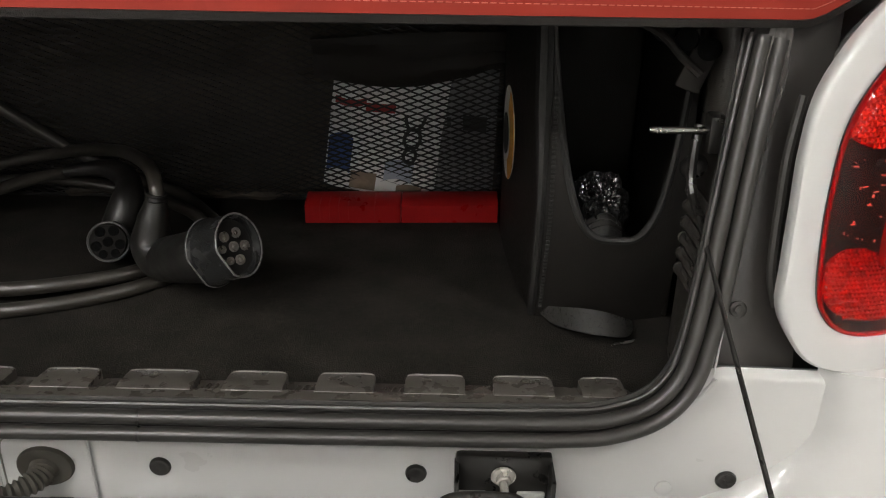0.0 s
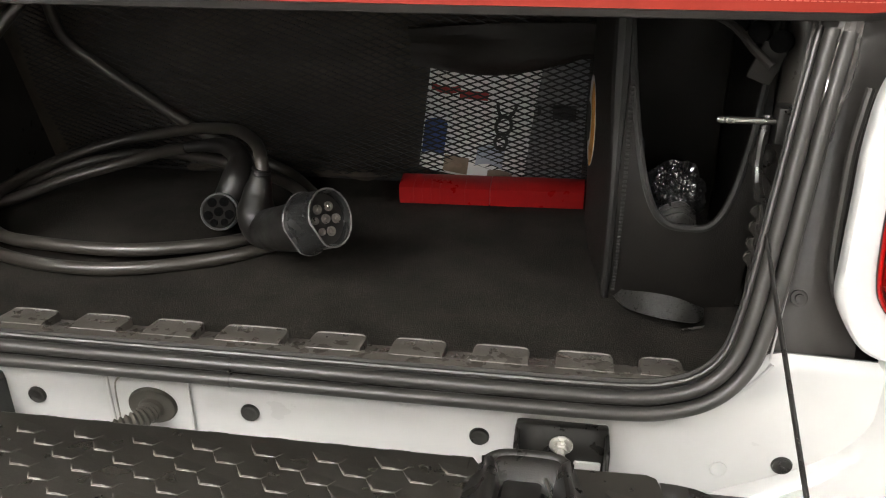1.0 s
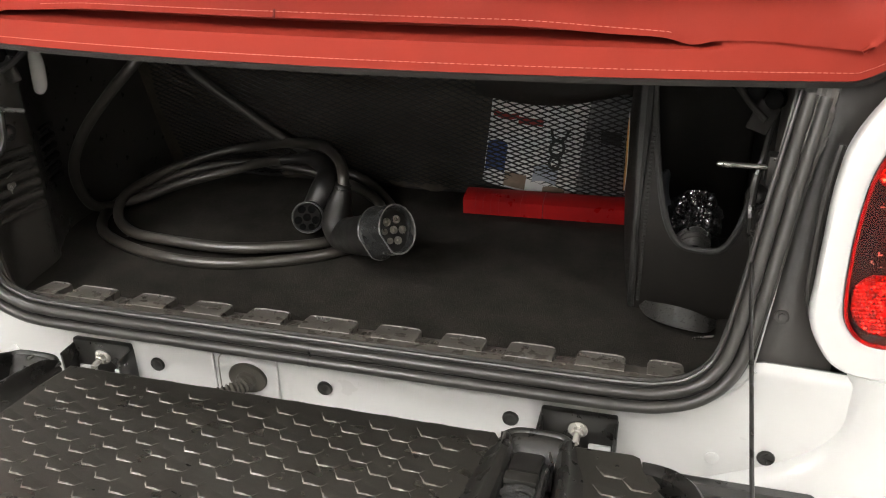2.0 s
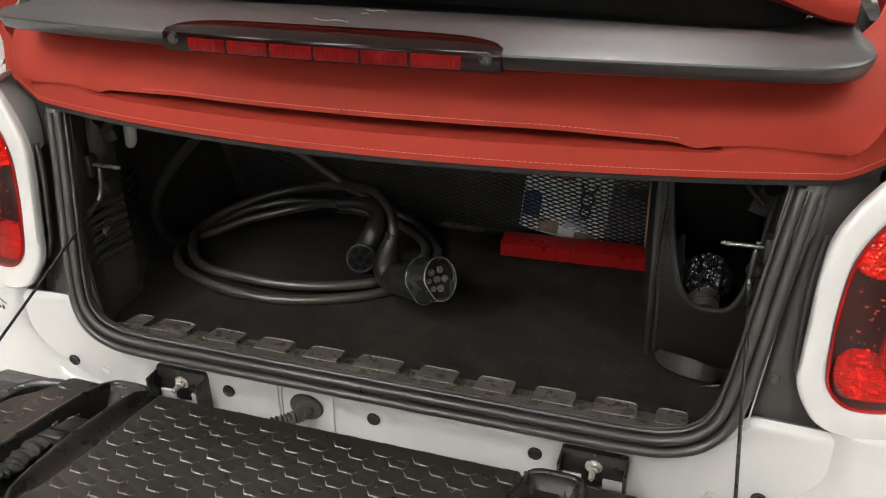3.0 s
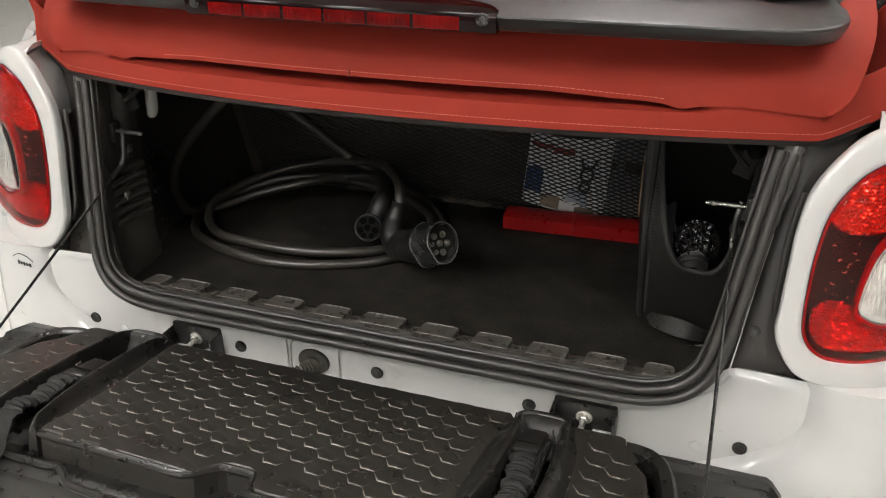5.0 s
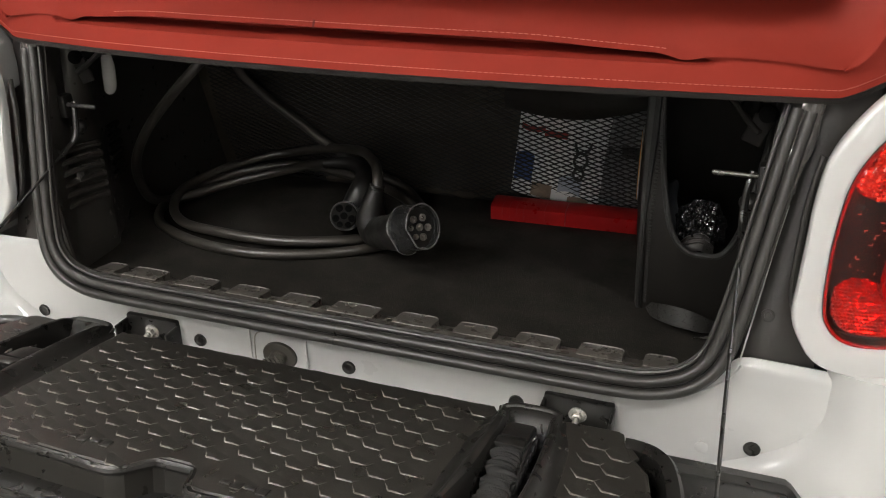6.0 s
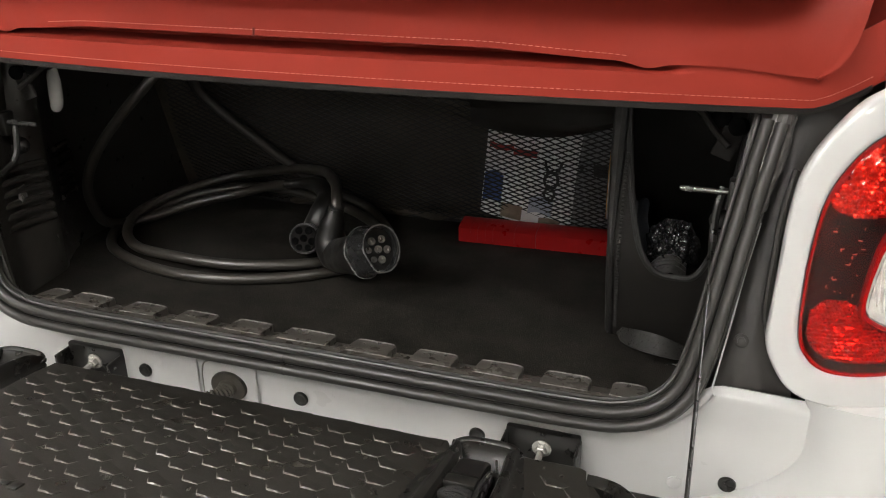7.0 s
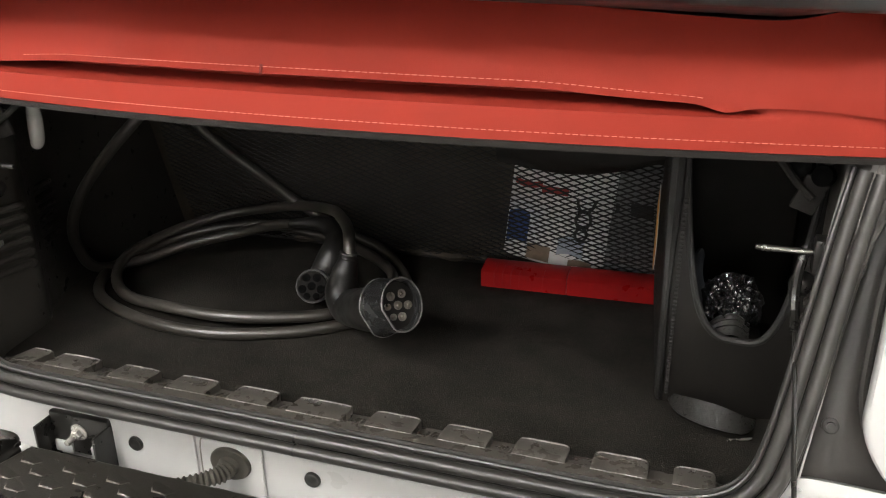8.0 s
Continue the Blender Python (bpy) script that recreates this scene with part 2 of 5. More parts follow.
def solid(bm, t):
    """Give a sheet thickness."""
    bmesh.ops.recalc_face_normals(bm, faces=bm.faces)
    bmesh.ops.solidify(bm, geom=bm.faces[:], thickness=t)
    return bm


def lin(a, b, n):
    return [a + (b - a) * i / (n - 1) for i in range(n)]


def smoothstep(a, b, x):
    t = min(1, max(0, (x - a) / (b - a)))
    return t * t * (3 - 2 * t)


# ---------------- the room ----------------
def build_room():
    ground = part("floor", boxed((0, -1, -0.06), (16, 20, 0.1)), M_GROUT, smooth=False)
    tagged(ground, "pale grey tiled garage floor with thin dark joints", "floor", kind="structure")
    for name, c, s in (("wall_north", (0, 9.1, 1.75), (16.4, 0.2, 3.5)), ("wall_south", (0, -11.1, 1.75), (16.4, 0.2, 3.5)),
                       ("wall_west", (-8.1, -1, 1.75), (0.2, 20, 3.5)), ("wall_east", (8.1, -1, 1.75), (0.2, 20, 3.5))):
        tagged(part(name, boxed(c, s), M_WALL, smooth=False), "plain white painted garage wall", "wall", kind="structure")
    tagged(part("ceiling", boxed((0, -1, 3.56), (16.4, 20.4, 0.1)), M_WALL, smooth=False), "plain white painted ceiling", "ceiling", kind="structure")
    lamp = None
    for x, y in LAMPS:
        if lamp is None:
            lamp = group("ceiling_light")
            lamp.location = (x, y, 3.5)
            part("frame", boxed((0, 0, -0.03), (0.50, 0.50, 0.05), 0.006), M_WALL, lamp)
            part("diffuser", boxed((0, 0, -0.0615), (0.44, 0.44, 0.012), 0.003), M_LIGHT, lamp, "glowing white diffuser")
            tagged(lamp, "square white ceiling light panel with glowing diffuser", "ceiling light", "ceiling lights")
        else:
            copy_thing(lamp, pose(x, y, 3.5))
    return ground


# ---------------- the car ----------------
car = group("car")
tagged(car, "white two-seat convertible with red fabric roof, open tailgate and black boot", "car")


def corner(x, z):
    """How far ahead the body skin lies at the rear corners."""
    return -0.003 + 0.20 * (z - 0.763) + 1.5 * max(abs(x) - 0.55, 0) ** 2 + 1.7 * max(abs(x) - 0.62, 0) ** 2


def opening(z):
    """The leaning plane of the boot opening."""
    return -0.03 + 0.345 * (z - 0.677)


POD = [(.5365, .81), (.5385, .86), (.5405, .905), (.549, .953), (.574, .996), (.603, 1.024), (.645, 1.034), (.706, 1.002), (.737, .950), (.750, .868),
       (.744, .790), (.724, .728), (.672, .717), (.604, .720), (.568, .730), (.549, .750), (.536, .778)]
LENS = [(.5645, .80), (.5635, .835), (.5645, .87), (.5705, .920), (.584, .953), (.606, .981), (.634, .997), (.664, 1.004), (.702, .984), (.734, .940), (.746, .865),
        (.736, .800), (.712, .772), (.672, .759), (.62, .755), (.588, .760), (.570, .778)]


def around(outline, c, n=120):
    """An outline of (x, z) at even turns round the point c."""
    pts = [(p.x, p.z) for p in spline([(x, 0, z) for x, z in outline], 6, True)]
    out = []
    for k in range(n):
        a = 2 * math.pi * k / n
        dx, dz = math.cos(a), math.sin(a)
        best = 0
        for (x0, z0), (x1, z1) in zip(pts, pts[1:] + pts[:1]):
            ex, ez = x1 - x0, z1 - z0
            det = dx * -ez + ex * dz
            if abs(det) < 1e-12:
                continue
            r = ((x0 - c[0]) * -ez + ex * (z0 - c[1])) / det
            t = (dx * (z0 - c[1]) - dz * (x0 - c[0])) / det
            if r > best and -1e-6 <= t <= 1 + 1e-6:
                best = r
        out.append((c[0] + dx * best, c[1] + dz * best))
    return out


def lens_face(x, z):
    """The lamp's own surface, which swells out at the outer side of the car."""
    return corner(x, z) - 0.016 * smoothstep(.665, .742, abs(x))


def inside(outline, x, z):
    hit = False
    for (x0, z0), (x1, z1) in zip(outline, outline[1:] + outline[:1]):
        if (z0 > z) != (z1 > z) and x < x0 + (z - z0) / (z1 - z0) * (x1 - x0):
            hit = not hit
    return hit


def cells(bm, outline, size, depth, side, rnd, jut=0.0022):
    """Small moulded reflector cups, each tilted a little on its own."""
    x0, x1 = min(p[0] for p in outline), max(p[0] for p in outline)
    z0, z1 = min(p[1] for p in outline), max(p[1] for p in outline)
    nx, nz = int((x1 - x0) / size) + 1, int((z1 - z0) / size) + 1
    for j in range(nz):
        for i in range(nx):
            x, z = x0 + (i + .5 * (j % 2)) * size, z0 + j * size
            if not inside(outline, x, z):
                continue
            h = size * .5
            base = [Vector((side * (x + a * h), lens_face(x + a * h, z + b * h) + depth, z + b * h)) for a, b in ((-1, -1), (1, -1), (1, 1), (-1, 1))]
            top = Vector((side * (x + rnd.uniform(-.35, .35) * h), lens_face(x, z) + depth - jut * rnd.uniform(.5, 1.2), z + rnd.uniform(-.35, .35) * h))
            vb = [bm.verts.new(p) for p in base]
            vt = bm.verts.new(top)
            for k in range(4):
                bm.faces.new((vb[k], vb[(k + 1) % 4], vt))


CLEAR = [(.6215, .825), (.625, .86), (.635, .893), (.655, .915), (.684, .911), (.711, .886), (.718, .848), (.710, .824), (.684, .809), (.653, .805), (.630, .814)]
LAMP_TOP = [(.578, .922), (.589, .950), (.608, .974), (.635, .990), (.662, .995), (.699, .976), (.731, .936), (.735, .905), (.716, .902), (.690, .922), (.656, .926), (.632, .912), (.612, .910), (.592, .911)]
LAMP_LOW = [(.573, .800), (.575, .817), (.586, .8270), (.604, .8275), (.6165, .822), (.622, .810), (.645, .797), (.69, .797), (.725, .808), (.731, .800), (.708, .780), (.670, .769), (.62, .766), (.592, .770), (.577, .783)]
LAMP_OUT = [(.722, .900), (.736, .905), (.741, .865), (.732, .806), (.722, .812), (.726, .850)]


def build_tail_lamp(side):
    lamp = group("tail_lamp", car)
    lamp["label"] = "red tail lamp with clear reversing lens"
    rnd = random.Random(11 + side)
    mid = (.668, .862)
    rim, hole = around(LENS, mid), around(CLEAR, mid)

    def at(k, lift, grow=0.0):
        """A loop between the lamp's edge (k 0) and the clear lens (k 1)."""
        out = []
        for (x0, z0), (x1, z1) in zip(rim, hole):
            x0, z0 = x0 + (x0 - mid[0]) * grow, z0 + (z0 - mid[1]) * grow
            x, z = x0 + (x1 - x0) * k, z0 + (z1 - z0) * k
            out.append((side * x, lens_face(x, z) - lift, z))
        return out

    def plate(name, outline, depth, material, label):
        """A moulded plate with a smooth outline under the lens."""
        bm = bmesh.new()
        pts = spline([(x, 0, z) for x, z in outline], 5, True)
        bm.faces.new([bm.verts.new((side * q.x, lens_face(q.x, q.z) + depth, q.z)) for q in pts])
        bmesh.ops.triangulate(bm, faces=bm.faces[:])
        solid(bm, .002)
        part(name, bm, material, lamp, label, smooth=False)
    # dark bowl behind the lens
    bm = bmesh.new()
    rings(bm, [at(0, .0015, -.012), at(.02, -.016), at(.3, -.024), at(.8, -.026), at(1, -.026), [(side * (mid[0] + (x - mid[0]) * .3), lens_face(x, z) + .026, mid[1] + (z - mid[1]) * .3) for x, z in hole]] + [[(side * (mid[0] + (x - mid[0]) * .01), lens_face(*mid) + .026, mid[1] + (z - mid[1]) * .01) for x, z in hole]], cap=False)
    part("housing", bm, M_LAMPDEEP, lamp, "dark red lamp housing")
    part("lamp_gasket", tubed(at(0, .0025, .002), .0007, 6, True), M_GATEDK, lamp, "thin black gasket round the lens")
    bm = bmesh.new()
    cells(bm, LAMP_TOP, .0044, .001, side, rnd, .0013)
    plate("upper_plate", LAMP_TOP, .0012, M_LAMPRED, "bright red plate behind the upper reflector")
    plate("lower_plate", LAMP_LOW, .0012, M_LAMPRED, "red plate behind the lower reflector")
    plate("outer_plate", LAMP_OUT, .0012, M_LAMPRED, "red plate at the outer side")
    part("upper_reflector", bm, M_MIRROR, lamp, "bright faceted upper reflector", smooth=False)
    bm = bmesh.new()
    cells(bm, LAMP_LOW, .0038, .001, side, rnd, .0014)
    part("lower_reflector", bm, M_REFLEX, lamp, "red faceted lower reflector", smooth=False)
    bm = bmesh.new()
    rings(bm, [at(1.0, .004), at(1.0, .0085), at(.93, .0085), at(.90, .000)], wrap=False, cap=False)
    part("lens_rim", bm, M_LAMPRED, lamp, "red border of the clear lens")
    # White bits stand in for the small glints in the dark bowl.
    bm = bmesh.new()
    for i in range(20):
        x, z = rnd.uniform(.584, .612), rnd.uniform(.835, .902)
        w = rnd.choice((.0008, .0010, .0016, .0040))
        box(bm, (side * x, lens_face(x, z) + rnd.uniform(-.006, .004), z), (w, .0016, rnd.choice((.0006, .0010, .0024))), 0, Matrix.Rotation(radians(rnd.uniform(-16, 16)), 4, "Y"))
    part("lamp_glint", bm, M_PAPER, lamp, "small white bits in place of glints inside the lamp", smooth=False)
    # red outer lens round the clear one
    bm = bmesh.new()
    rings(bm, [[(px, py + .016 * smoothstep(.665, .742, abs(px)), pz) for px, py, pz in at(0, .0006)], at(0, .0045), at(.012, .0065), at(.05, .0090), at(.15, .0110), at(.45, .0130), at(.97, .0142), at(.97, .0112), at(.45, .0100), at(.15, .0082), at(.05, .0062), at(.02, .0020)], wrap=True)
    lens = part("red_lens", bm, M_REDGLASS, lamp, "glossy clear red outer lens")
    lens.visible_shadow = False
    # coloured border near the edge of the lens
    bm = bmesh.new()
    rings(bm, [at(.004, .0010), at(.012, .0040), at(.035, .0050), at(.062, .0048), at(.068, .0035), at(.06, .0010)], wrap=True)
    part("rim_band", bm, M_LAMPRED, lamp, "bright red border inside the rim")
    bm = bmesh.new()
    rings(bm, [[(side * (mid[0] + (x - mid[0]) * q), lens_face(mid[0] + (x - mid[0]) * q, mid[1] + (z - mid[1]) * q) - .003, mid[1] + (z - mid[1]) * q) for x, z in hole] for q in (.985, .8, .6, .4, .2, .05)])
    part("clear_reflector", bm, M_CLEAR, lamp, "silver reflector behind the clear lens")
    bm = bmesh.new()
    for i in range(17):
        x = .628 + .0052 * i
        hh = .050 * math.sqrt(max(0, 1 - ((x - .668) / .046) ** 2))
        if hh > .008:
            tube(bm, [(side * x, lens_face(x, z) - .004, z) for z in lin(.859 - hh, .859 + hh, 7)], lambda k: .0013 + .0007 * math.sin(50 * k), 6)
    part("lens_rib", bm, M_CLEAR, lamp)
    bm = bmesh.new()
    loops = []
    for q, lift in ((.965, .0108), (.965, .0140), (.9, .0150), (.6, .0158), (.2, .0160), (.02, .0160)):
        loops.append([(side * (mid[0] + (x - mid[0]) * q), lens_face(mid[0] + (x - mid[0]) * q, mid[1] + (z - mid[1]) * q) - lift, mid[1] + (z - mid[1]) * q) for x, z in hole])
    for q in (.02, .6, .965):
        loops.append([(side * (mid[0] + (x - mid[0]) * q), lens_face(mid[0] + (x - mid[0]) * q, mid[1] + (z - mid[1]) * q) - .0125, mid[1] + (z - mid[1]) * q) for x, z in hole])
    rings(bm, loops, cap=False)
    glass = part("clear_lens", bm, M_CLEARGLASS, lamp, "clear reversing lens")
    glass.visible_shadow = False


def build_body():
    for side in (-1, 1):
        bm = bmesh.new()
        mid = (.650, .868)
        pod, eye = around(POD, mid), around(LENS, mid)
        loops = []
        for k, lift in ((0, -.010), (0, -.004), (.004, -.001), (.03, .0012), (.09, .0034), (.2, .0042), (.5, .0044), (.8, .0042), (.93, .0034), (.985, .0015), (1, -.002), (1.004, -.030)):
            loops.append([(side * (x0 + (x1 - x0) * k), corner(x0 + (x1 - x0) * k, z0 + (z1 - z0) * k) - lift, z0 + (z1 - z0) * k) for (x0, z0), (x1, z1) in zip(pod, eye)])
        rings(bm, loops, cap=False)
        part("lamp_surround", bm, M_WHITE, car, "white painted lamp surround")
        build_tail_lamp(side)

        # painted shoulder behind the top of the surround
        ret = spline([(.612, 1.027, 0), (.622, 1.030, 0), (.634, 1.033, 0), (.645, 1.033, 0), (.704, 1.004, 0), (.736, .950, 0), (.749, .88, 0)], 5)
        bm = bmesh.new()
        sheet(bm, lambda i, v, s=side: (s * (ret[i].x + .004 * v), corner(ret[i].x, ret[i].y) + .004 + .11 * v * smoothstep(-2, 4, i), ret[i].y - .002 + .010 * v), range(len(ret)), lin(0, 1, 5))
        solid(bm, .004)
        part("shoulder_return", bm, M_WHITE, car, "white painted shoulder behind the lamp surround")

        # painted return between the surround and the roof corner
        edge = spline([(.543, 0, .925), (.549, 0, .953), (.560, 0, .977), (.575, 0, .995), (.603, 0, 1.021)], 5)
        bm = bmesh.new()
        sheet(bm, lambda i, v, s=side: (s * (edge[i].x + .002 + .036 * v), corner(edge[i].x, edge[i].z) + .004 + .080 * v, edge[i].z - .001), range(len(edge)), lin(0, 1, 4))
        solid(bm, .004)
        part("corner_return", bm, M_WHITE, car, "white painted return behind the lamp surround")

        # flank and shoulder
        def flank(u, z, s=side):
            lean = 0.62 * max(z - 0.90, 0)
            row = [(0.742, corner(.742, z) + .006), (0.768, corner(.768, z) + .014), (0.792, corner(.792, z) + .05), (0.812, corner(.812, z) + .15), (0.815, 1.25)]
            x, y = row[u]
            return (s * (x - lean), y, z)
        bm = bmesh.new()
        sheet(bm, flank, range(5), lin(0.70, 1.04, 10))
        solid(bm, -0.012)
        part("flank", bm, M_WHITE, car)

        # bumper corner below the lamp
        def bumper(u, z, s=side):
            out = 0.10 * (0.712 - z)
            row = [(0.590, 0.010), (0.5965, 0.0035), (0.6030, -0.002 - out * .3), (0.614, -0.0052 - out * .7), (0.635, -0.008 - out)] + \
                  [(x, y - out) for x, y in ((.660, -.007), (.690, .004), (.720, .024), (.750, .056), (.790, .13))] + [(0.835, 0.34), (0.842, 0.5), (0.842, 1.25)]
            x, y = row[u]
            if z > 0.713:
                y, z = y + 0.06, 0.7135
            turn = 9.0 * max(0, .668 - z) ** 2 if z > .55 else .125
            return (s * (x - turn * (1, 1, 1, .9, .5, .15)[min(u, 5)] * (u < 6)), y, z)
        bm = bmesh.new()
        sheet(bm, bumper, range(13), [0.22, 0.3, 0.4, 0.48, 0.52] + lin(.55, .675, 16) + [0.69, 0.70, 0.707, 0.7115, 0.7130, 0.72])
        solid(bm, -0.01)
        part("bumper_corner", bm, M_WHITE, car)

    # rear panel below the seal
    bm = bmesh.new()

    def top(x):
        a = abs(x)
        return 0.658 + 0.058 * smoothstep(0.43, 0.500, a) if a < 0.6 else 0.716
    xs = lin(-0.615, 0.615, 121)

    def panel(u, v):
        x = u
        z = 0.40 + (top(x) - 0.40) * v
        y = 0.0
        step = 0.004
        y -= step * (smoothstep(-0.062, -0.058, x) * (1 - smoothstep(0.268, 0.27, x)))
        y -= step * (smoothstep(-0.27, -0.268, x) * (1 - smoothstep(-0.156, -0.152, x)))
        y += 0.010 * smoothstep(0.95, 1.0, v) if abs(x) < 0.47 else 0.006 * smoothstep(0.97, 1.0, v)
        # pressed bay beside the bumper corner
        r = 0.004 * smoothstep(0.50, 0.600, abs(x) + 0.03 * smoothstep(0.69, 0.56, z))
        return (x, y - r, z)
    sheet(bm, panel, xs, [0, 0.2, 0.35] + lin(0.45, 0.93, 17) + [0.95, 0.965, 0.98, 0.99, 1.0])
    solid(bm, 0.014)
    part("rear_panel", bm, M_WHITE, car, "white painted panel below the boot opening")
    for x in (-.521, -.236, 0.0, .235, .521):
        bm = bmesh.new()
        m = axis((x, -0.0045 if abs(x) < 0.3 else -0.001, 0.603 - .011 * abs(x)), (0, -1, 0))
        turned(bm, [(0.0100, -0.003), (0.0100, 0.0012), (0.0091, 0.0026), (0.0076, 0.0024), (0.0062, 0.0014), (0.0034, 0.0012), (0.0008, 0.0014)], m)
        part("rubber_plug", bm, M_GATEDK, car)
    for s in (-1, 1):
        pts = [p for p in seal_path(-0.024, 0) if .30 < s * p.x < .52 and p.z < .712]
        part("panel_crease", tubed([Vector((p.x, 0.0005, p.z)) for p in pts], 0.0022, 8), M_WHITE, car)
    for x in (-.465, .465):
        bm = bmesh.new()
        turned(bm, [(0.008, -0.002), (0.008, 0.0002), (0.006, 0.0009), (0.001, 0.0011)], axis((x, -0.001, 0.585), (0, -1, 0)), 16)
        part("paint_dimple", bm, M_WHITE, car)
    part("bumper_bar", boxed((0, -0.06, 0.41), (1.16, 0.14, 0.30), 0.02), M_WHITE, car)
    # plain parts that carry the rear end
    part("bulkhead", boxed((0, 1.255, 0.66), (1.66, 0.02, 0.80), 0.005), M_GREYPAINT, car)
    part("underbody", boxed((0, 0.64, 0.28), (1.30, 1.22, 0.10), 0.02), M_RUBBER, car)
    for s in (-1, 1):
        part("shoulder", boxed((s * 0.672, 0.83, 1.02), (0.06, 0.82, 0.04), 0.012), M_WHITE, car)
        for y in (0.42, 1.1):
            bm = bmesh.new()
            turned(bm, [(0.16, -0.09), (0.27, -0.095), (0.295, -0.07), (0.30, 0), (0.295, 0.07), (0.27, 0.095), (0.16, 0.09)], axis((s * 0.72, y, 0.30), (1, 0, 0)), 40)
            part("wheel", bm, M_TYRE, car, "black tyre")


SEAL = [(.526, .985), (.515, .925), (.504, .860), (.494, .800), (.4835, .748), (.471, .712), (.447, .6860), (.412, .6715), (.36, .6655), (.20, .6645)]


def seal_path(inset=0.0, rise=0.0):
    half = [Vector((x, 0, z)) for x, z in SEAL]
    pts = half + [Vector((0, 0, .6645))] + [Vector((-p.x, 0, p.z)) for p in reversed(half)]
    pts = spline(pts, 6)
    out = []
    for i, p in enumerate(pts):
        d = (pts[min(i + 1, len(pts) - 1)] - pts[max(i - 1, 0)]).normalized()
        n = Vector((d.z, 0, -d.x))
        q = p + n * inset
        out.append(Vector((q.x, opening(q.z) + rise, q.z)))
    return out


def build_seal():
    seal = group("boot_seal", car)
    seal["label"] = "ribbed black rubber boot seal"
    part("outer_rib", tubed(seal_path(0.0008, -0.003), 0.0066, 12), M_RUBBER, seal)
    part("inner_rib", tubed(seal_path(0.0150, -0.003), 0.0064, 12), M_RUBBER, seal)
    part("inner_lip", tubed(seal_path(0.0240, 0.000), 0.0026, 8), M_RUBBER, seal)
    part("outer_lip", tubed(seal_path(-0.0065, 0.002), 0.0020, 8), M_RUBBER, seal)
    bm = bmesh.new()
    a, b = seal_path(-0.003, 0.003), seal_path(0.026, 0.006)
    va, vb = [bm.verts.new(p) for p in a], [bm.verts.new(p) for p in b]
    for i in range(len(a) - 1):
        bm.faces.new((va[i], va[i + 1], vb[i + 1], vb[i]))
    solid(bm, 0.004)
    part("flange", bm, M_RUBBER, seal)
    for r, ins, rise in ((0.0066, 0.0008, -0.003), (0.0064, 0.0150, -0.003)):
        i = len(seal_path()) // 2
        pp = seal_path(ins, rise)[i]
        part("joint", tubed([pp + Vector((-0.0012, 0, 0)), pp + Vector((0.0012, 0, 0))], r + 0.0004, 12), M_GATEDK, seal)


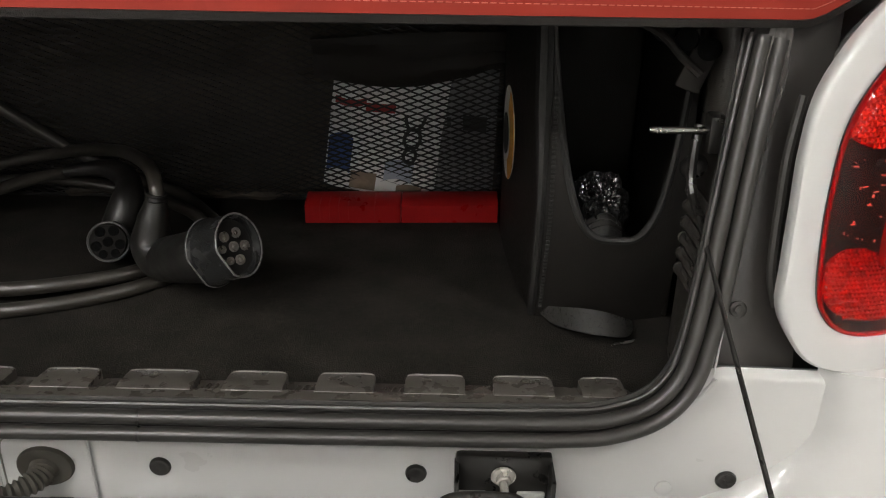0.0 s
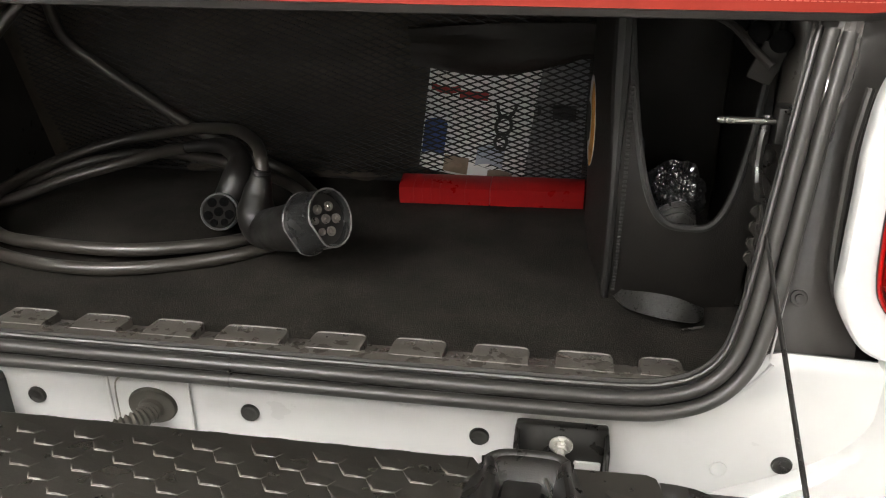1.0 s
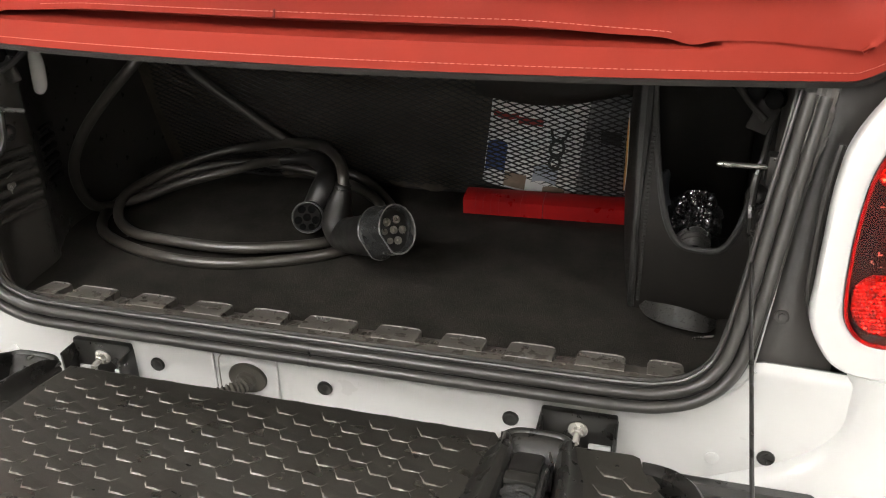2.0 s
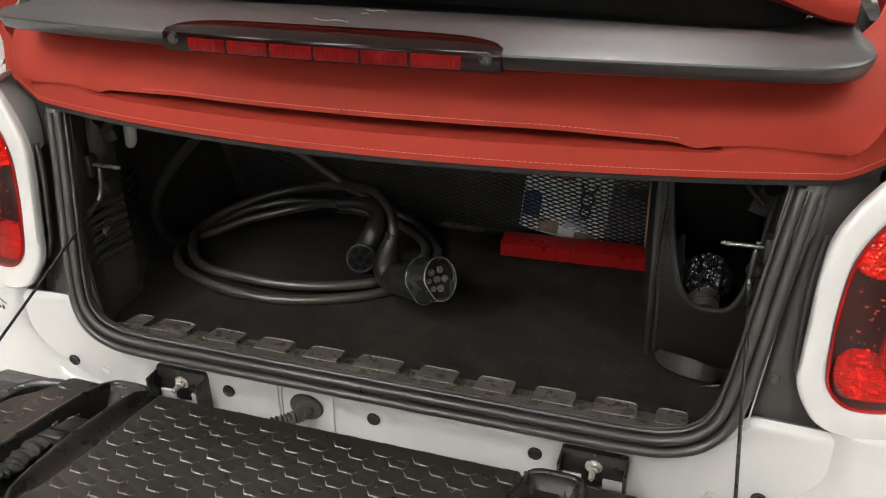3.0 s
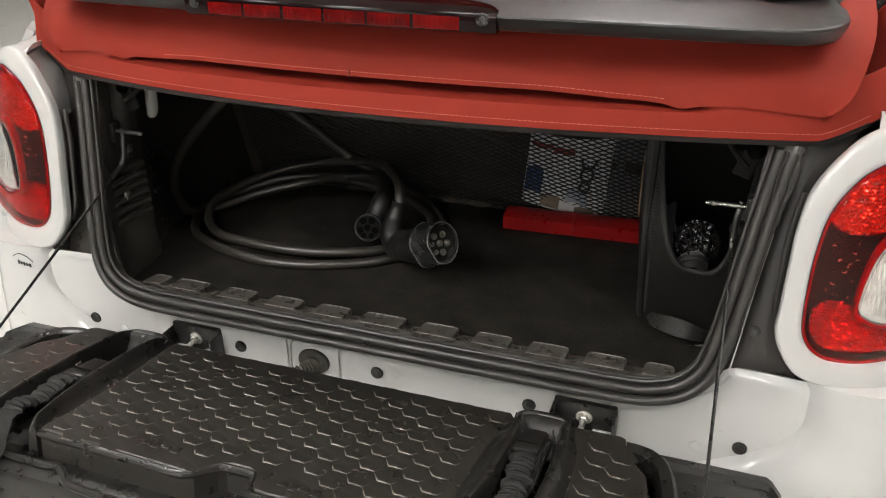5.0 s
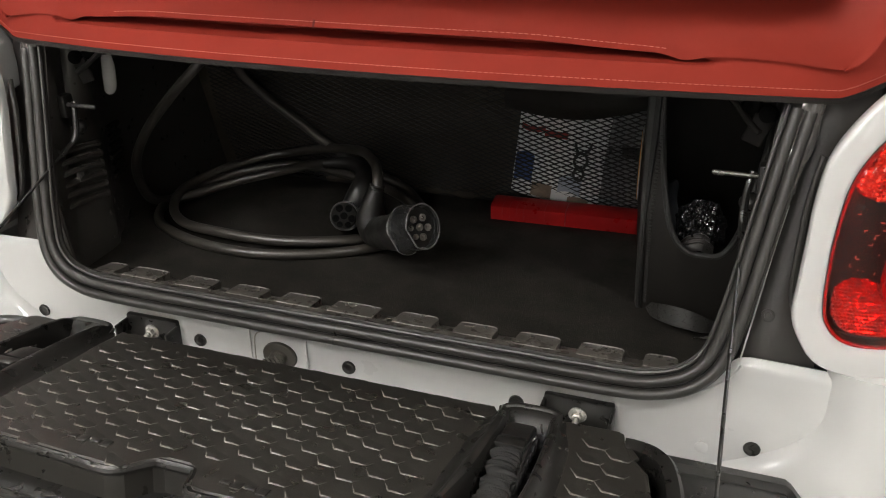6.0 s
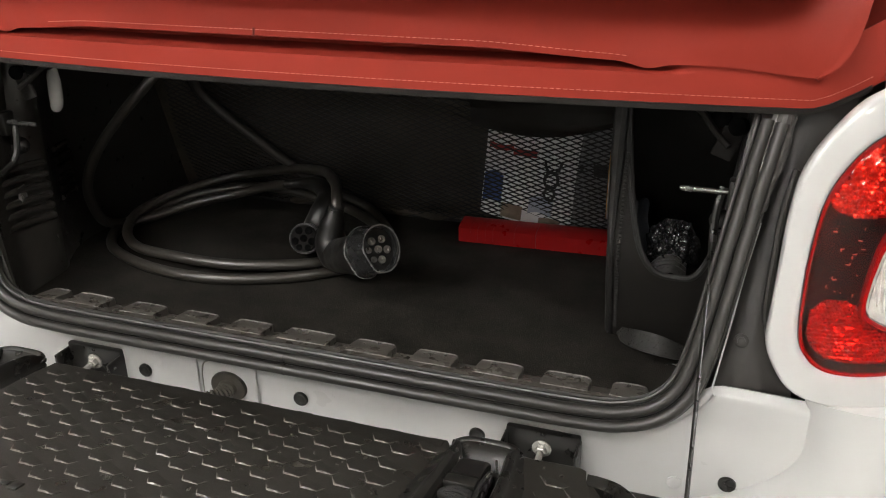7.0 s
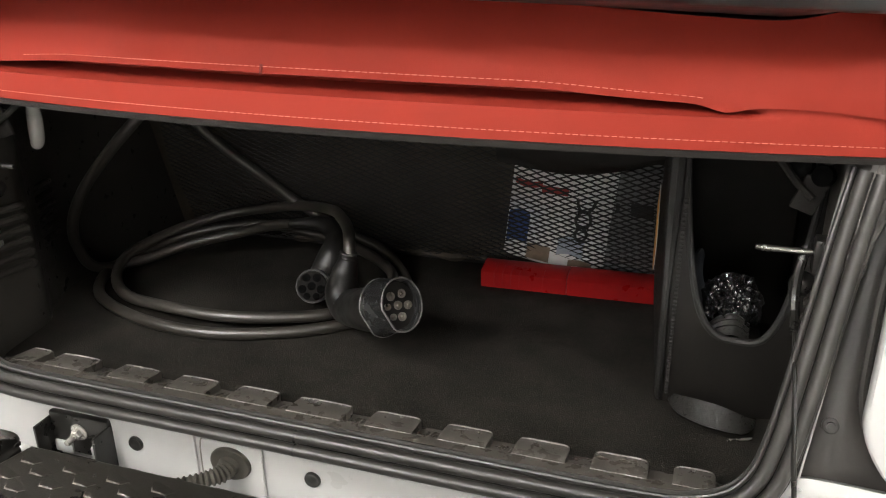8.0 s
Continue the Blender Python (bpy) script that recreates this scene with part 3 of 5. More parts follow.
def build_pillars():
    for s in (-1, 1):
        bm = bmesh.new()

        def f(u, z, s=s):
            x0 = 0.492 + 0.13 * (z - 0.70)
            x1 = 0.572 + 0.10 * max(z - 0.76, 0)
            off = [0.014, 0.006, 0.008, 0.010, 0.018, 0.022][u]
            return (s * (x0 + (x1 - x0) * u / 5), max(opening(z) + 0.025 + off, 0.016), z)
        sheet(bm, f, range(6), lin(0.680, 1.03, 15))
        solid(bm, 0.004)
        part("pillar", bm, M_GREYPAINT, car, "dark grey painted pillar panel")
        # rubber strip along the lamp surround
        edge = [(.538, .770), (.532, .79), (.530, .81), (.531, .86), (.533, .900), (.540, .945)]
        part("surround_strip", tubed(spline([(s * (x + .004), corner(x, z) + 0.020, z) for x, z in edge], 5), 0.0040, 8), M_RUBBER, car)
        # bright painted edge beside the seal
        e2 = [(.4915, .714), (.497, .75), (.503, .79), (.5095, .835), (.518, .885)]
        part("flange_edge", tubed(spline([(s * x, opening(z) + 0.0135, z) for x, z in e2], 5), 0.0010, 6), M_WHITE, car)
        bm = bmesh.new()
        turned(bm, [(0.0075, -0.002), (0.0075, 0.0012), (0.006, 0.002), (0.0042, 0.002), (0.004, 0.0045), (0.0012, 0.005)], axis((s * 0.515, 0.0300, 0.760), (0, -1, 0.35)), 16)
        part("pillar_screw", bm, M_GREYPAINT, car)
        # crumpled sheath at the top of the pillar
        bm = bmesh.new()
        rnd = random.Random(4)
        loops = []
        for i in range(22):
            z = 0.900 + 0.0060 * i
            wide = 0.011 + 0.006 * smoothstep(0.91, 0.96, z)
            loops.append([(s * (0.5165 + 0.12 * (z - 0.945) + (wide + 0.0030 * noise.noise(Vector((a * 1.3, z * 60, 2 * s)))) * math.cos(a)),
                           opening(z) + 0.006 + (0.010 + 0.0042 * noise.noise(Vector((a * 1.7 + 4, z * 70, s)))) * math.sin(a), z)
                          for a in (2 * math.pi * k / 22 for k in range(22))])
        rings(bm, loops)
        part("pillar_sheath", bm, M_SHEATH, car, "crumpled shiny plastic sheath", smooth=False)
        # latch pin and stay mount
        bm = bmesh.new()
        tube(bm, [(s * x, 0.090, 0.9025) for x in (0.433, 0.436, 0.438, 0.490)], lambda k: 0.0022 if k < 0.1 else 0.0033, 12)
        part("latch_pin", bm, M_PINSTEEL if s > 0 else M_DARKPIN, car, "steel latch pin")
        part("pin_bracket", boxed((s * 0.490, 0.093, 0.900), (0.014, 0.020, 0.034), 0.003), M_GATEDK, car)
        bm = bmesh.new()
        turned(bm, [(0.011, -0.008), (0.011, 0.004), (0.008, 0.008), (0.004, 0.010), (0.001, 0.010)], axis((s * 0.478, 0.098, 0.866), (-s * 0.6, -1, 0)), 16)
        part("stay_mount", bm, M_GATEDK, car)
        bm = bmesh.new()
        tube(bm, spline([(s * .478, .098, .905), (s * .474, .090, .885), (s * .473, .084, .862), (s * .474, .072, .846)], 5), 0.0045, 8)
        part("stay_link", bm, M_GATEDK, car)
        bm = bmesh.new()
        tube(bm, [(s * .4735, .075, .849), (s * .4745, .050, .838)], 0.0042, 8)
        tube(bm, [(s * .4745, .050, .838), (s * .480, -.245, .703), (s * .4825, -.375, .643)], 0.0021, 8)
        part("stay_cable", bm, M_GATEDK, car, "thin black tailgate stay cable")


def build_hinges():
    for s in (-1, 1):
        h = group("hinge", car)
        h["label"] = "black hinge bracket with zinc bolt"
        bm = bmesh.new()
        box(bm, (s * 0.315, -0.004, 0.597), (0.088, 0.010, 0.056), 0.003)
        for dx in (-0.043, 0.043):
            box(bm, (s * 0.315 + dx, -0.018, 0.588), (0.004, 0.034, 0.060), 0.0015)
        box(bm, (s * 0.315, -0.035, 0.560), (0.080, 0.06, 0.006), 0.002)
        part("bracket", bm, M_GATEDK, h)
        for dx in (-0.028, 0.026):
            part("paint_gap", boxed((s * (0.315 + dx), -0.0105, 0.578), (0.026, 0.004, 0.016), 0.0015), M_WHITE, h)
        m = axis((s * 0.315, -0.009, 0.603), (0, -1, -0.1))
        bm = bmesh.new()
        turned(bm, [(0.0115, 0), (0.0115, 0.0016), (0.0105, 0.0024), (0.007, 0.0026)], m, 20)
        part("washer", bm, M_PIN, h)
        bm = bmesh.new()
        turned(bm, [(0.0072, 0.0024), (0.0072, 0.0080), (0.0060, 0.009), (0.0045, 0.009)], m, 6)
        part("nut", bm, M_PIN, h)
        bm = bmesh.new()
        turned(bm, [(0.0040, 0.008), (0.0040, 0.022), (0.0032, 0.0235), (0.001, 0.0235)], m, 14)
        part("stud", bm, M_PIN, h)


def build_grommet():
    g = group("cable_grommet", car)
    g["label"] = "black rubber grommet with corrugated hose"
    m = axis((-0.108, -0.001, 0.598), (0, -1, 0)) @ Matrix.Diagonal((1.50, 1.22, 1, 1))
    bm = bmesh.new()
    turned(bm, [(0.0178, -0.002), (0.0178, 0.001), (0.0168, 0.0034), (0.0140, 0.0040), (0.0115, 0.0032), (0.0092, 0.0040), (0.0080, 0.0085), (0.002, 0.009)], m, 32)
    part("grommet", bm, M_GROMMET, g)
    # raised edges of the pressed seat round the grommet
    for x, turn in ((-.153, 1), (-.0645, -1)):
        part("panel_edge", tubed(spline([(x, -.0030, .540), (x, -.0030, .630), (x + turn * .001, -.0026, .640), (x + turn * .006, -.0010, .648)], 4), .0016, 8), M_WHITE, car)
    part("sealant_line", tubed(spline([(-.148, -.0006, .556), (-.1475, -.0006, .612), (-.142, -.0006, .628), (-.128, -.0006, .634)], 5), .0010, 6), M_SEALANT, car, "thin grey sealant line")
    path = spline([(-0.108, -0.006, 0.596), (-0.112, -0.018, 0.594), (-0.124, -0.032, 0.594), (-0.142, -0.044, 0.594), (-0.164, -0.054, 0.590), (-0.19, -0.064, 0.578)], 26)
    bm = bmesh.new()
    tube(bm, path, lambda k: 0.0112 - 0.0052 * smoothstep(0, .8, k) + 0.0013 * math.sin(k * 2 * math.pi * 17), 12)
    part("corrugated_hose", bm, M_GROMMET, g)


# ---------------- tailgate ----------------
GATE_Z = 0.692
GATE_LIFT = 9.6


def build_tailgate():
    gate = group("tailgate", car)
    gate["label"] = "lowered black plastic tailgate with hexagon pads"
    zt = GATE_Z
    bm = bmesh.new()

    def slab(bm, outline, z1, z0, bev=0.004):
        lo = [(x, y, z0) for x, y in outline]
        hi = [(x, y, z1 - bev) for x, y in outline]
        cx = sum(p[0] for p in outline) / len(outline)
        cy = sum(p[1] for p in outline) / len(outline)
        mid = [(x - math.copysign(bev * .3, x - cx), y - math.copysign(bev * .3, y - cy), z1 - bev * .3) for x, y in outline]
        hi2 = [(x - math.copysign(bev, x - cx), y - math.copysign(bev, y - cy), z1) for x, y in outline]
        rings(bm, [lo, hi, mid, hi2])
    slab(bm, [(-.246, -.1405), (.246, -.1405), (.246, -.200), (.246, -.388), (.240, -.402), (.062, -.410), (.042, -.407), (.030, -.380), (.022, -.376), (-.008, -.376), (-.018, -.380), (-.034, -.400), (-.052, -.406), (-.240, -.398), (-.246, -.388), (-.246, -.200)], zt, zt - 0.040)
    part("top_panel", bm, M_GATE, gate, "black textured panel with raised hexagon pads", smooth=False)
    for s in (-1, 1):
        bm = bmesh.new()
        slab(bm, [(s * .322, -.1405), (s * .376, -.139), (s * .382, -.143), (s * .386, -.166), (s * .402, -.190), (s * .418, -.214), (s * .426, -.258), (s * .430, -.33), (s * .428, -.375), (s * .420, -.392), (s * .335, -.397), (s * .322, -.392)], zt - 0.001, zt - 0.040)
        part("side_panel", bm, M_GATE, gate, smooth=False)
        # strap channel: floor, rounded upper end and raised rims
        bm = bmesh.new()
        box(bm, (s * 0.291, -0.270, zt - 0.034), (0.092, 0.250, 0.006), 0.002)
        part("strap_channel", bm, M_GATEDK, gate)
        bm = bmesh.new()
        sheet(bm, lambda u, v, s=s: (s * (.288 + .036 * u * (1 - .12 * v)), -.1435 - .040 * v - .004 * u * u * (1 - v), zt + .0065 - .036 * smoothstep(.06, 1, v) - .0015 * u * u), lin(-1, 1, 15), lin(0, 1, 12))
        solid(bm, .004)
        part("channel_end", bm, M_GATEDK, gate, "smooth sloping end of the strap channel")
        inner = spline([(.2560, -.1500, 0), (.2605, -.168, 0), (.2640, -.21, 0), (.2625, -.29, 0), (.2540, -.355, 0), (.2470, -.388, 0), (.2450, -.402, 0)], 5)
        foot = spline([(.2500, -.1500, 0), (.2470, -.168, 0), (.2360, -.21, 0), (.2310, -.29, 0), (.2340, -.345, 0), (.2400, -.388, 0), (.2425, -.402, 0)], 5)
        outer = spline([(.3200, -.1480, 0), (.3170, -.168, 0), (.3210, -.21, 0), (.3230, -.29, 0), (.3190, -.355, 0), (.3130, -.388, 0), (.3100, -.402, 0)], 5)
        brow = spline([(.3260, -.1480, 0), (.3300, -.168, 0), (.3400, -.21, 0), (.3430, -.29, 0), (.3400, -.345, 0), (.3270, -.388, 0), (.3200, -.402, 0)], 5)
        for crest, base, inn in ((inner, foot, 1), (outer, brow, -1)):
            bm = bmesh.new()
            loops = []
            n = len(crest)
            for i, (c, b) in enumerate(zip(crest, base)):
                k = i / (n - 1)
                h = .0150 * (.55 + .45 * smoothstep(0, .2, k)) * (1 - .75 * smoothstep(.86, 1, k))
                row = [(b.x, -.0012), (b.x + (c.x - b.x) * .30, .05 * h), (b.x + (c.x - b.x) * .55, .22 * h), (b.x + (c.x - b.x) * .72, .62 * h), (b.x + (c.x - b.x) * .86, .92 * h), (c.x, h), (c.x + inn * .0030, h * .93), (c.x + inn * .0056, h * .60), (c.x + inn * .0072, -.003), (c.x + inn * .0095, -.018), (c.x + inn * .0105, -.034), (b.x, -.034)]
                loops.append([(s * x, c.y, zt + z) for x, z in row])
            rings(bm, loops)
            part("channel_rim", bm, M_GATEDK, gate, "raised black rim of the strap channel")
        part("end_rim", tubed(spline([(s * .2575, -.1510, zt + .0035), (s * .2640, -.1440, zt + .0040), (s * .276, -.1410, zt + .0045), (s * .302, -.1410, zt + .0045), (s * .3130, -.1430, zt + .0040), (s * .3190, -.1500, zt + .0035)], 5), .0048, 10), M_GATEDK, gate, "rounded upper end of the channel rim")
        build_buckle(s, gate)
        # hollow arm round the corner
        bm = bmesh.new()
        outl = spline([(s * .388, -.147, 0), (s * .405, -.148, 0), (s * .424, -.156, 0), (s * .4427, -.1825, 0), (s * .4554, -.239, 0), (s * .462, -.32, 0), (s * .460, -.40, 0)], 6)
        inl = spline([(s * .389, -.166, 0), (s * .402, -.169, 0), (s * .416, -.176, 0), (s * .4290, -.196, 0), (s * .4395, -.2514, 0), (s * .4450, -.32, 0), (s * .443, -.40, 0)], 6)
        rings(bm, [[(p.x, p.y, zt - .07), (p.x, p.y, zt - .010 - .02 * k), (p.x * .997 + q.x * .003, p.y * .9 + q.y * .1, zt - .004 - .02 * k), (p.x * .75 + q.x * .25, p.y * .75 + q.y * .25, zt - .001 - .02 * k),
                    (p.x * .25 + q.x * .75, p.y * .25 + q.y * .75, zt - .002 - .02 * k), (q.x * .95 + p.x * .05, q.y * .95 + p.y * .05, zt - .005 - .02 * k), (q.x, q.y, zt - .012 - .02 * k), (q.x, q.y, zt - .07)]
                   for p, q, k in ((p, q, smoothstep(.4, 1, i / (len(outl) - 1))) for i, (p, q) in enumerate(zip(outl, inl)))])
        part("corner_arm", bm, M_GATEDK, gate, "smooth black corner arm")
    # lower frame
    bm = bmesh.new()
    slab(bm, [(-.40, -.160), (.40, -.160), (.44, -.205), (.458, -.26), (.464, -.36), (.45, -.432), (.0, -.440), (-.45, -.432), (-.464, -.36), (-.458, -.26), (-.44, -.205)], zt - 0.036, zt - 0.085, 0.012)
    part("lower_shell", bm, M_GATEDK, gate, "smooth black lower tailgate shell")
    bm = bmesh.new()
    for pts in (((-.248, -.394, -.006), (-.22, -.4005, -.005), (-.10, -.4055, -.004), (-.052, -.4085, -.004), (-.034, -.402, -.004), (-.017, -.381, -.004), (-.006, -.3785, -.004), (.022, -.3785, -.004), (.030, -.383, -.004), (.0405, -.408, -.004), (.060, -.4125, -.004), (.15, -.408, -.005), (.22, -.404, -.006), (.248, -.396, -.007)),):
        tube(bm, spline([(x, y, zt + z) for x, y, z in pts], 6), 0.0048, 8)
    part("front_lip", bm, M_GATEDK, gate, "rounded worn front lip")
    for s in (-1, 1):
        part("side_lip", tubed(spline([(s * .322, -.394, zt - .006), (s * .36, -.399, zt - .006), (s * .41, -.395, zt - .007), (s * .430, -.376, zt - .008)], 6), .0045, 8), M_GATEDK, gate)
    bm = bmesh.new()
    tube(bm, spline([(-.45, -.410, zt - .034), (-.30, -.414, zt - .033), (-.225, -.415, zt - .033), (-.205, -.413, zt - .032), (-.190, -.421, zt - .034), (-.165, -.432, zt - .037), (-.05, -.436, zt - .037), (.2, -.436, zt - .037), (.45, -.420, zt - .036)], 6), 0.0048, 8)
    part("shell_ridge", bm, M_GATEDK, gate)
    # moulded marks that cannot be read
    for (x0, y0), bars in (((-.112, -.375), 4), ((.066, -.388), 4)):
        bm = bmesh.new()
        for i in range(bars):
            box(bm, (x0 + 0.013 * i, y0 - 0.001 * (i % 2), zt + 0.0007), (0.010, 0.006 + 0.005 * (i % 2), 0.0016), 0.0006)
        part("moulded_mark", bm, M_GATEDK, gate)
    # hexagon pads
    cx, ry = 0.0254, 0.0310
    R = 0.01680
    bm = bmesh.new()
    corners = [(math.cos(math.pi / 3 * k), 1.055 * math.sin(math.pi / 3 * k)) for k in range(6)]
    rim = [((1 - f) * a[0] + f * b[0], (1 - f) * a[1] + f * b[1]) for a, b in zip(corners, corners[1:] + corners[:1]) for f in (0, .35, .65)]
    hexa = lambda r, z: [(r * x, r * y, z) for x, y in rim]
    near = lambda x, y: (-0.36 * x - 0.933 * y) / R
    tilt = lambda pts, d: [(x, y, z - d * smoothstep(.62, .98, near(x, y))) for x, y, z in pts]
    wedge = lambda pts: [(x, y, z - 0.0015 * (1 - min(1, max(0, (near(x, y) + .15) / .9)))) for x, y, z in pts]
    rings(bm, [hexa(R, -0.0035), tilt(wedge(hexa(R * 0.998, 0.0008)), 0.0018), tilt(wedge(hexa(R * 0.965, 0.0008)), 0.0007)] + [wedge(hexa(R * q, 0.0008)) for q in (.885, .6, .3, .05)])
    first = part("hexagon_pad", bm, M_PAD, gate, smooth=False)
    me = first.data
    # Edge faces on the camera side take the paler glint colour.
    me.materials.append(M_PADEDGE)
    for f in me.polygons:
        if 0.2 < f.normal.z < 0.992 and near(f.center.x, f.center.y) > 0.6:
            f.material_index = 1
    bpy.data.objects.remove(first)
    rnd = random.Random(7)
    for i in range(-20, 21):
        for j in range(-6, 7):
            x, y = -0.0682 + i * cx, -0.2817 + j * ry - (ry / 2 if i % 2 else 0)
            if y > -.156 or y < -0.392:
                continue
            if abs(x) < .3:
                slope = .2500 - .019 * smoothstep(-.15, -.21, y) * smoothstep(-.40, -.33, y)
                if abs(x) + R * .55 > slope or (-.04 < x < .06 and y < -.358) or (-.125 < x < -.065 and y < -.366) or (.060 < x < .120 and y < -.378):
                    continue
            elif abs(x) - R * .7 < .336 or abs(x) + R * .5 > .384 + .5 * min(.09, max(0, -.160 - y)):
                continue
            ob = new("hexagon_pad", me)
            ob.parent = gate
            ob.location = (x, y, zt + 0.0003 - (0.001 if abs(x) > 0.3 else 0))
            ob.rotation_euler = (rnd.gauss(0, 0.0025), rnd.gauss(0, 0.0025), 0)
    gate.matrix_world = Matrix.Translation((0, -.15, GATE_Z)) @ Matrix.Rotation(radians(-GATE_LIFT), 4, "X") @ Matrix.Translation((0, .15, -GATE_Z))
    bm = bmesh.new()
    prof = [(-.30, .575), (-.165, .590), (-.100, .600), (-.096, .632), (-.100, .640), (-.114, .643), (-.122, .638), (-.130, .641), (-.30, .648)]
    rings(bm, [[(x, y - e * .010, z) for y, z in prof] for x, e in ((-.566, 2.6), (-.556, .6), (-.550, 0), (.550, 0), (.556, .6), (.566, 2.6))])
    part("tailgate_edge", bm, M_GATEDK, car, "black plastic lower edge of the tailgate")


def build_buckle(s, gate):
    """Ratchet buckle and gathered strap; the one at -x has been pulled further down its channel."""
    zt = GATE_Z + .007
    x = s * 0.286
    y0 = -.172 if s > 0 else -.228
    bm = bmesh.new()
    lever = spline([(0, y0, zt - .010), (0, y0 - .007, zt - .003), (0, y0 - .022, zt + .002), (0, y0 - .046, zt + .003)], 4)
    rings(bm, [[(x + w * px, p.y, p.z + h) for px, h in ((-1, -.008), (1, -.008), (1, -.001), (.8, .001), (-.8, .001), (-1, -.001))] for p, w in
               zip(lever, [0.0075 + 0.0065 * min(1, i / 3) for i in range(len(lever))])])
    part("buckle_lever", bm, M_PLUG, gate)
    part("buckle_bar", boxed((x, y0 - .058, zt + .002), (0.030, 0.016, 0.006), 0.002), M_GATEDK, gate)
    for dx in (-0.0175, 0.0175):
        part("buckle_side", tubed(spline([(x + dx * .85, y0 - .012, zt - .010), (x + dx, y0 - .03, zt - .003), (x + dx, y0 - .06, zt + .001), (x + dx * 1.05, y0 - .10, zt - .004), (x + dx * 1.05, y0 - .125, zt - .010)], 5), .0026, 8), M_PLUG, gate)
        for i in range(7):
            bm = bmesh.new()
            turned(bm, [(0.0052, -0.0016), (0.0056, 0), (0.0052, 0.0016), (0.003, 0.0016)], axis((x + dx * 1.12, y0 - .030 - .013 * i, zt - .008 - .0008 * i), (1, 0, 0)), 12)
            part("buckle_tooth", bm, M_PLUG, gate)
        part("buckle_clip", boxed((x + dx * 1.1, y0 - .004, zt - .006), (0.0022, 0.018, 0.004), 0.0008, Matrix.Rotation(radians(s * 16), 4, "Z")), M_METAL, gate)
        part("buckle_clip", boxed((x + dx * 1.15, y0 - .034, zt + .001), (0.002, 0.012, 0.003), 0.0008, Matrix.Rotation(radians(-s * 10), 4, "Z")), M_METAL, gate)
    # webbing strap in loose folds, then over the lip
    rnd = random.Random(3 if s > 0 else 5)
    a, b = y0 - .064, -.398
    n = int((a - b) / .0026)
    pts = []
    for i in range(n):
        y = a - .0026 * i
        k = i / n
        bunch = (0.0013 * math.sin(i * 2.1 + 1.7 * math.sin(i * .9)) + rnd.uniform(-.0009, .0009)) * smoothstep(1, .9, k) * smoothstep(0, .1, k)
        pts.append((x + s * .006 * math.sin(3 * k) + .0016 * math.sin(i * .7), y, zt - .002 + bunch + .0035 * math.sin(9 * k) * smoothstep(1, .8, k) + .004 * smoothstep(.7, 1, k)))
    m = len(pts)
    pts += [(x, -.404, zt - .001), (x + s * .001, -.413, zt - .018), (x + s * .002, -.420, zt - .034), (x + s * .003, -.436, zt - .043), (x + s * .004, -.446, zt - .057), (x + s * .004, -.448, zt - .09)]
    pts = spline(pts, 3)
    bm = bmesh.new()
    loops = []
    for i, p in enumerate(pts):
        full = .0014 + .0048 * smoothstep(m * 3, m * 2.2, i) * smoothstep(0, 12, i)
        wide = .0138 + .0008 * math.sin(i * .9)
        loops.append([(p.x - wide, p.y, p.z - .0014), (p.x + wide, p.y, p.z - .0014)] +
                     [(p.x + wide * w, p.y - .0007 + .0012 * math.sin(i * .5 + 2 * w), p.z + .0006 + full * math.sqrt(1 - .96 * w * w)) for w in (1, .8, .5, .2, -.2, -.5, -.8, -1)])
    rings(bm, loops)
    part("webbing_strap", bm, M_WEB, gate, "black gathered webbing strap")


# ---------------- boot ----------------
FLOOR_Z = 0.645


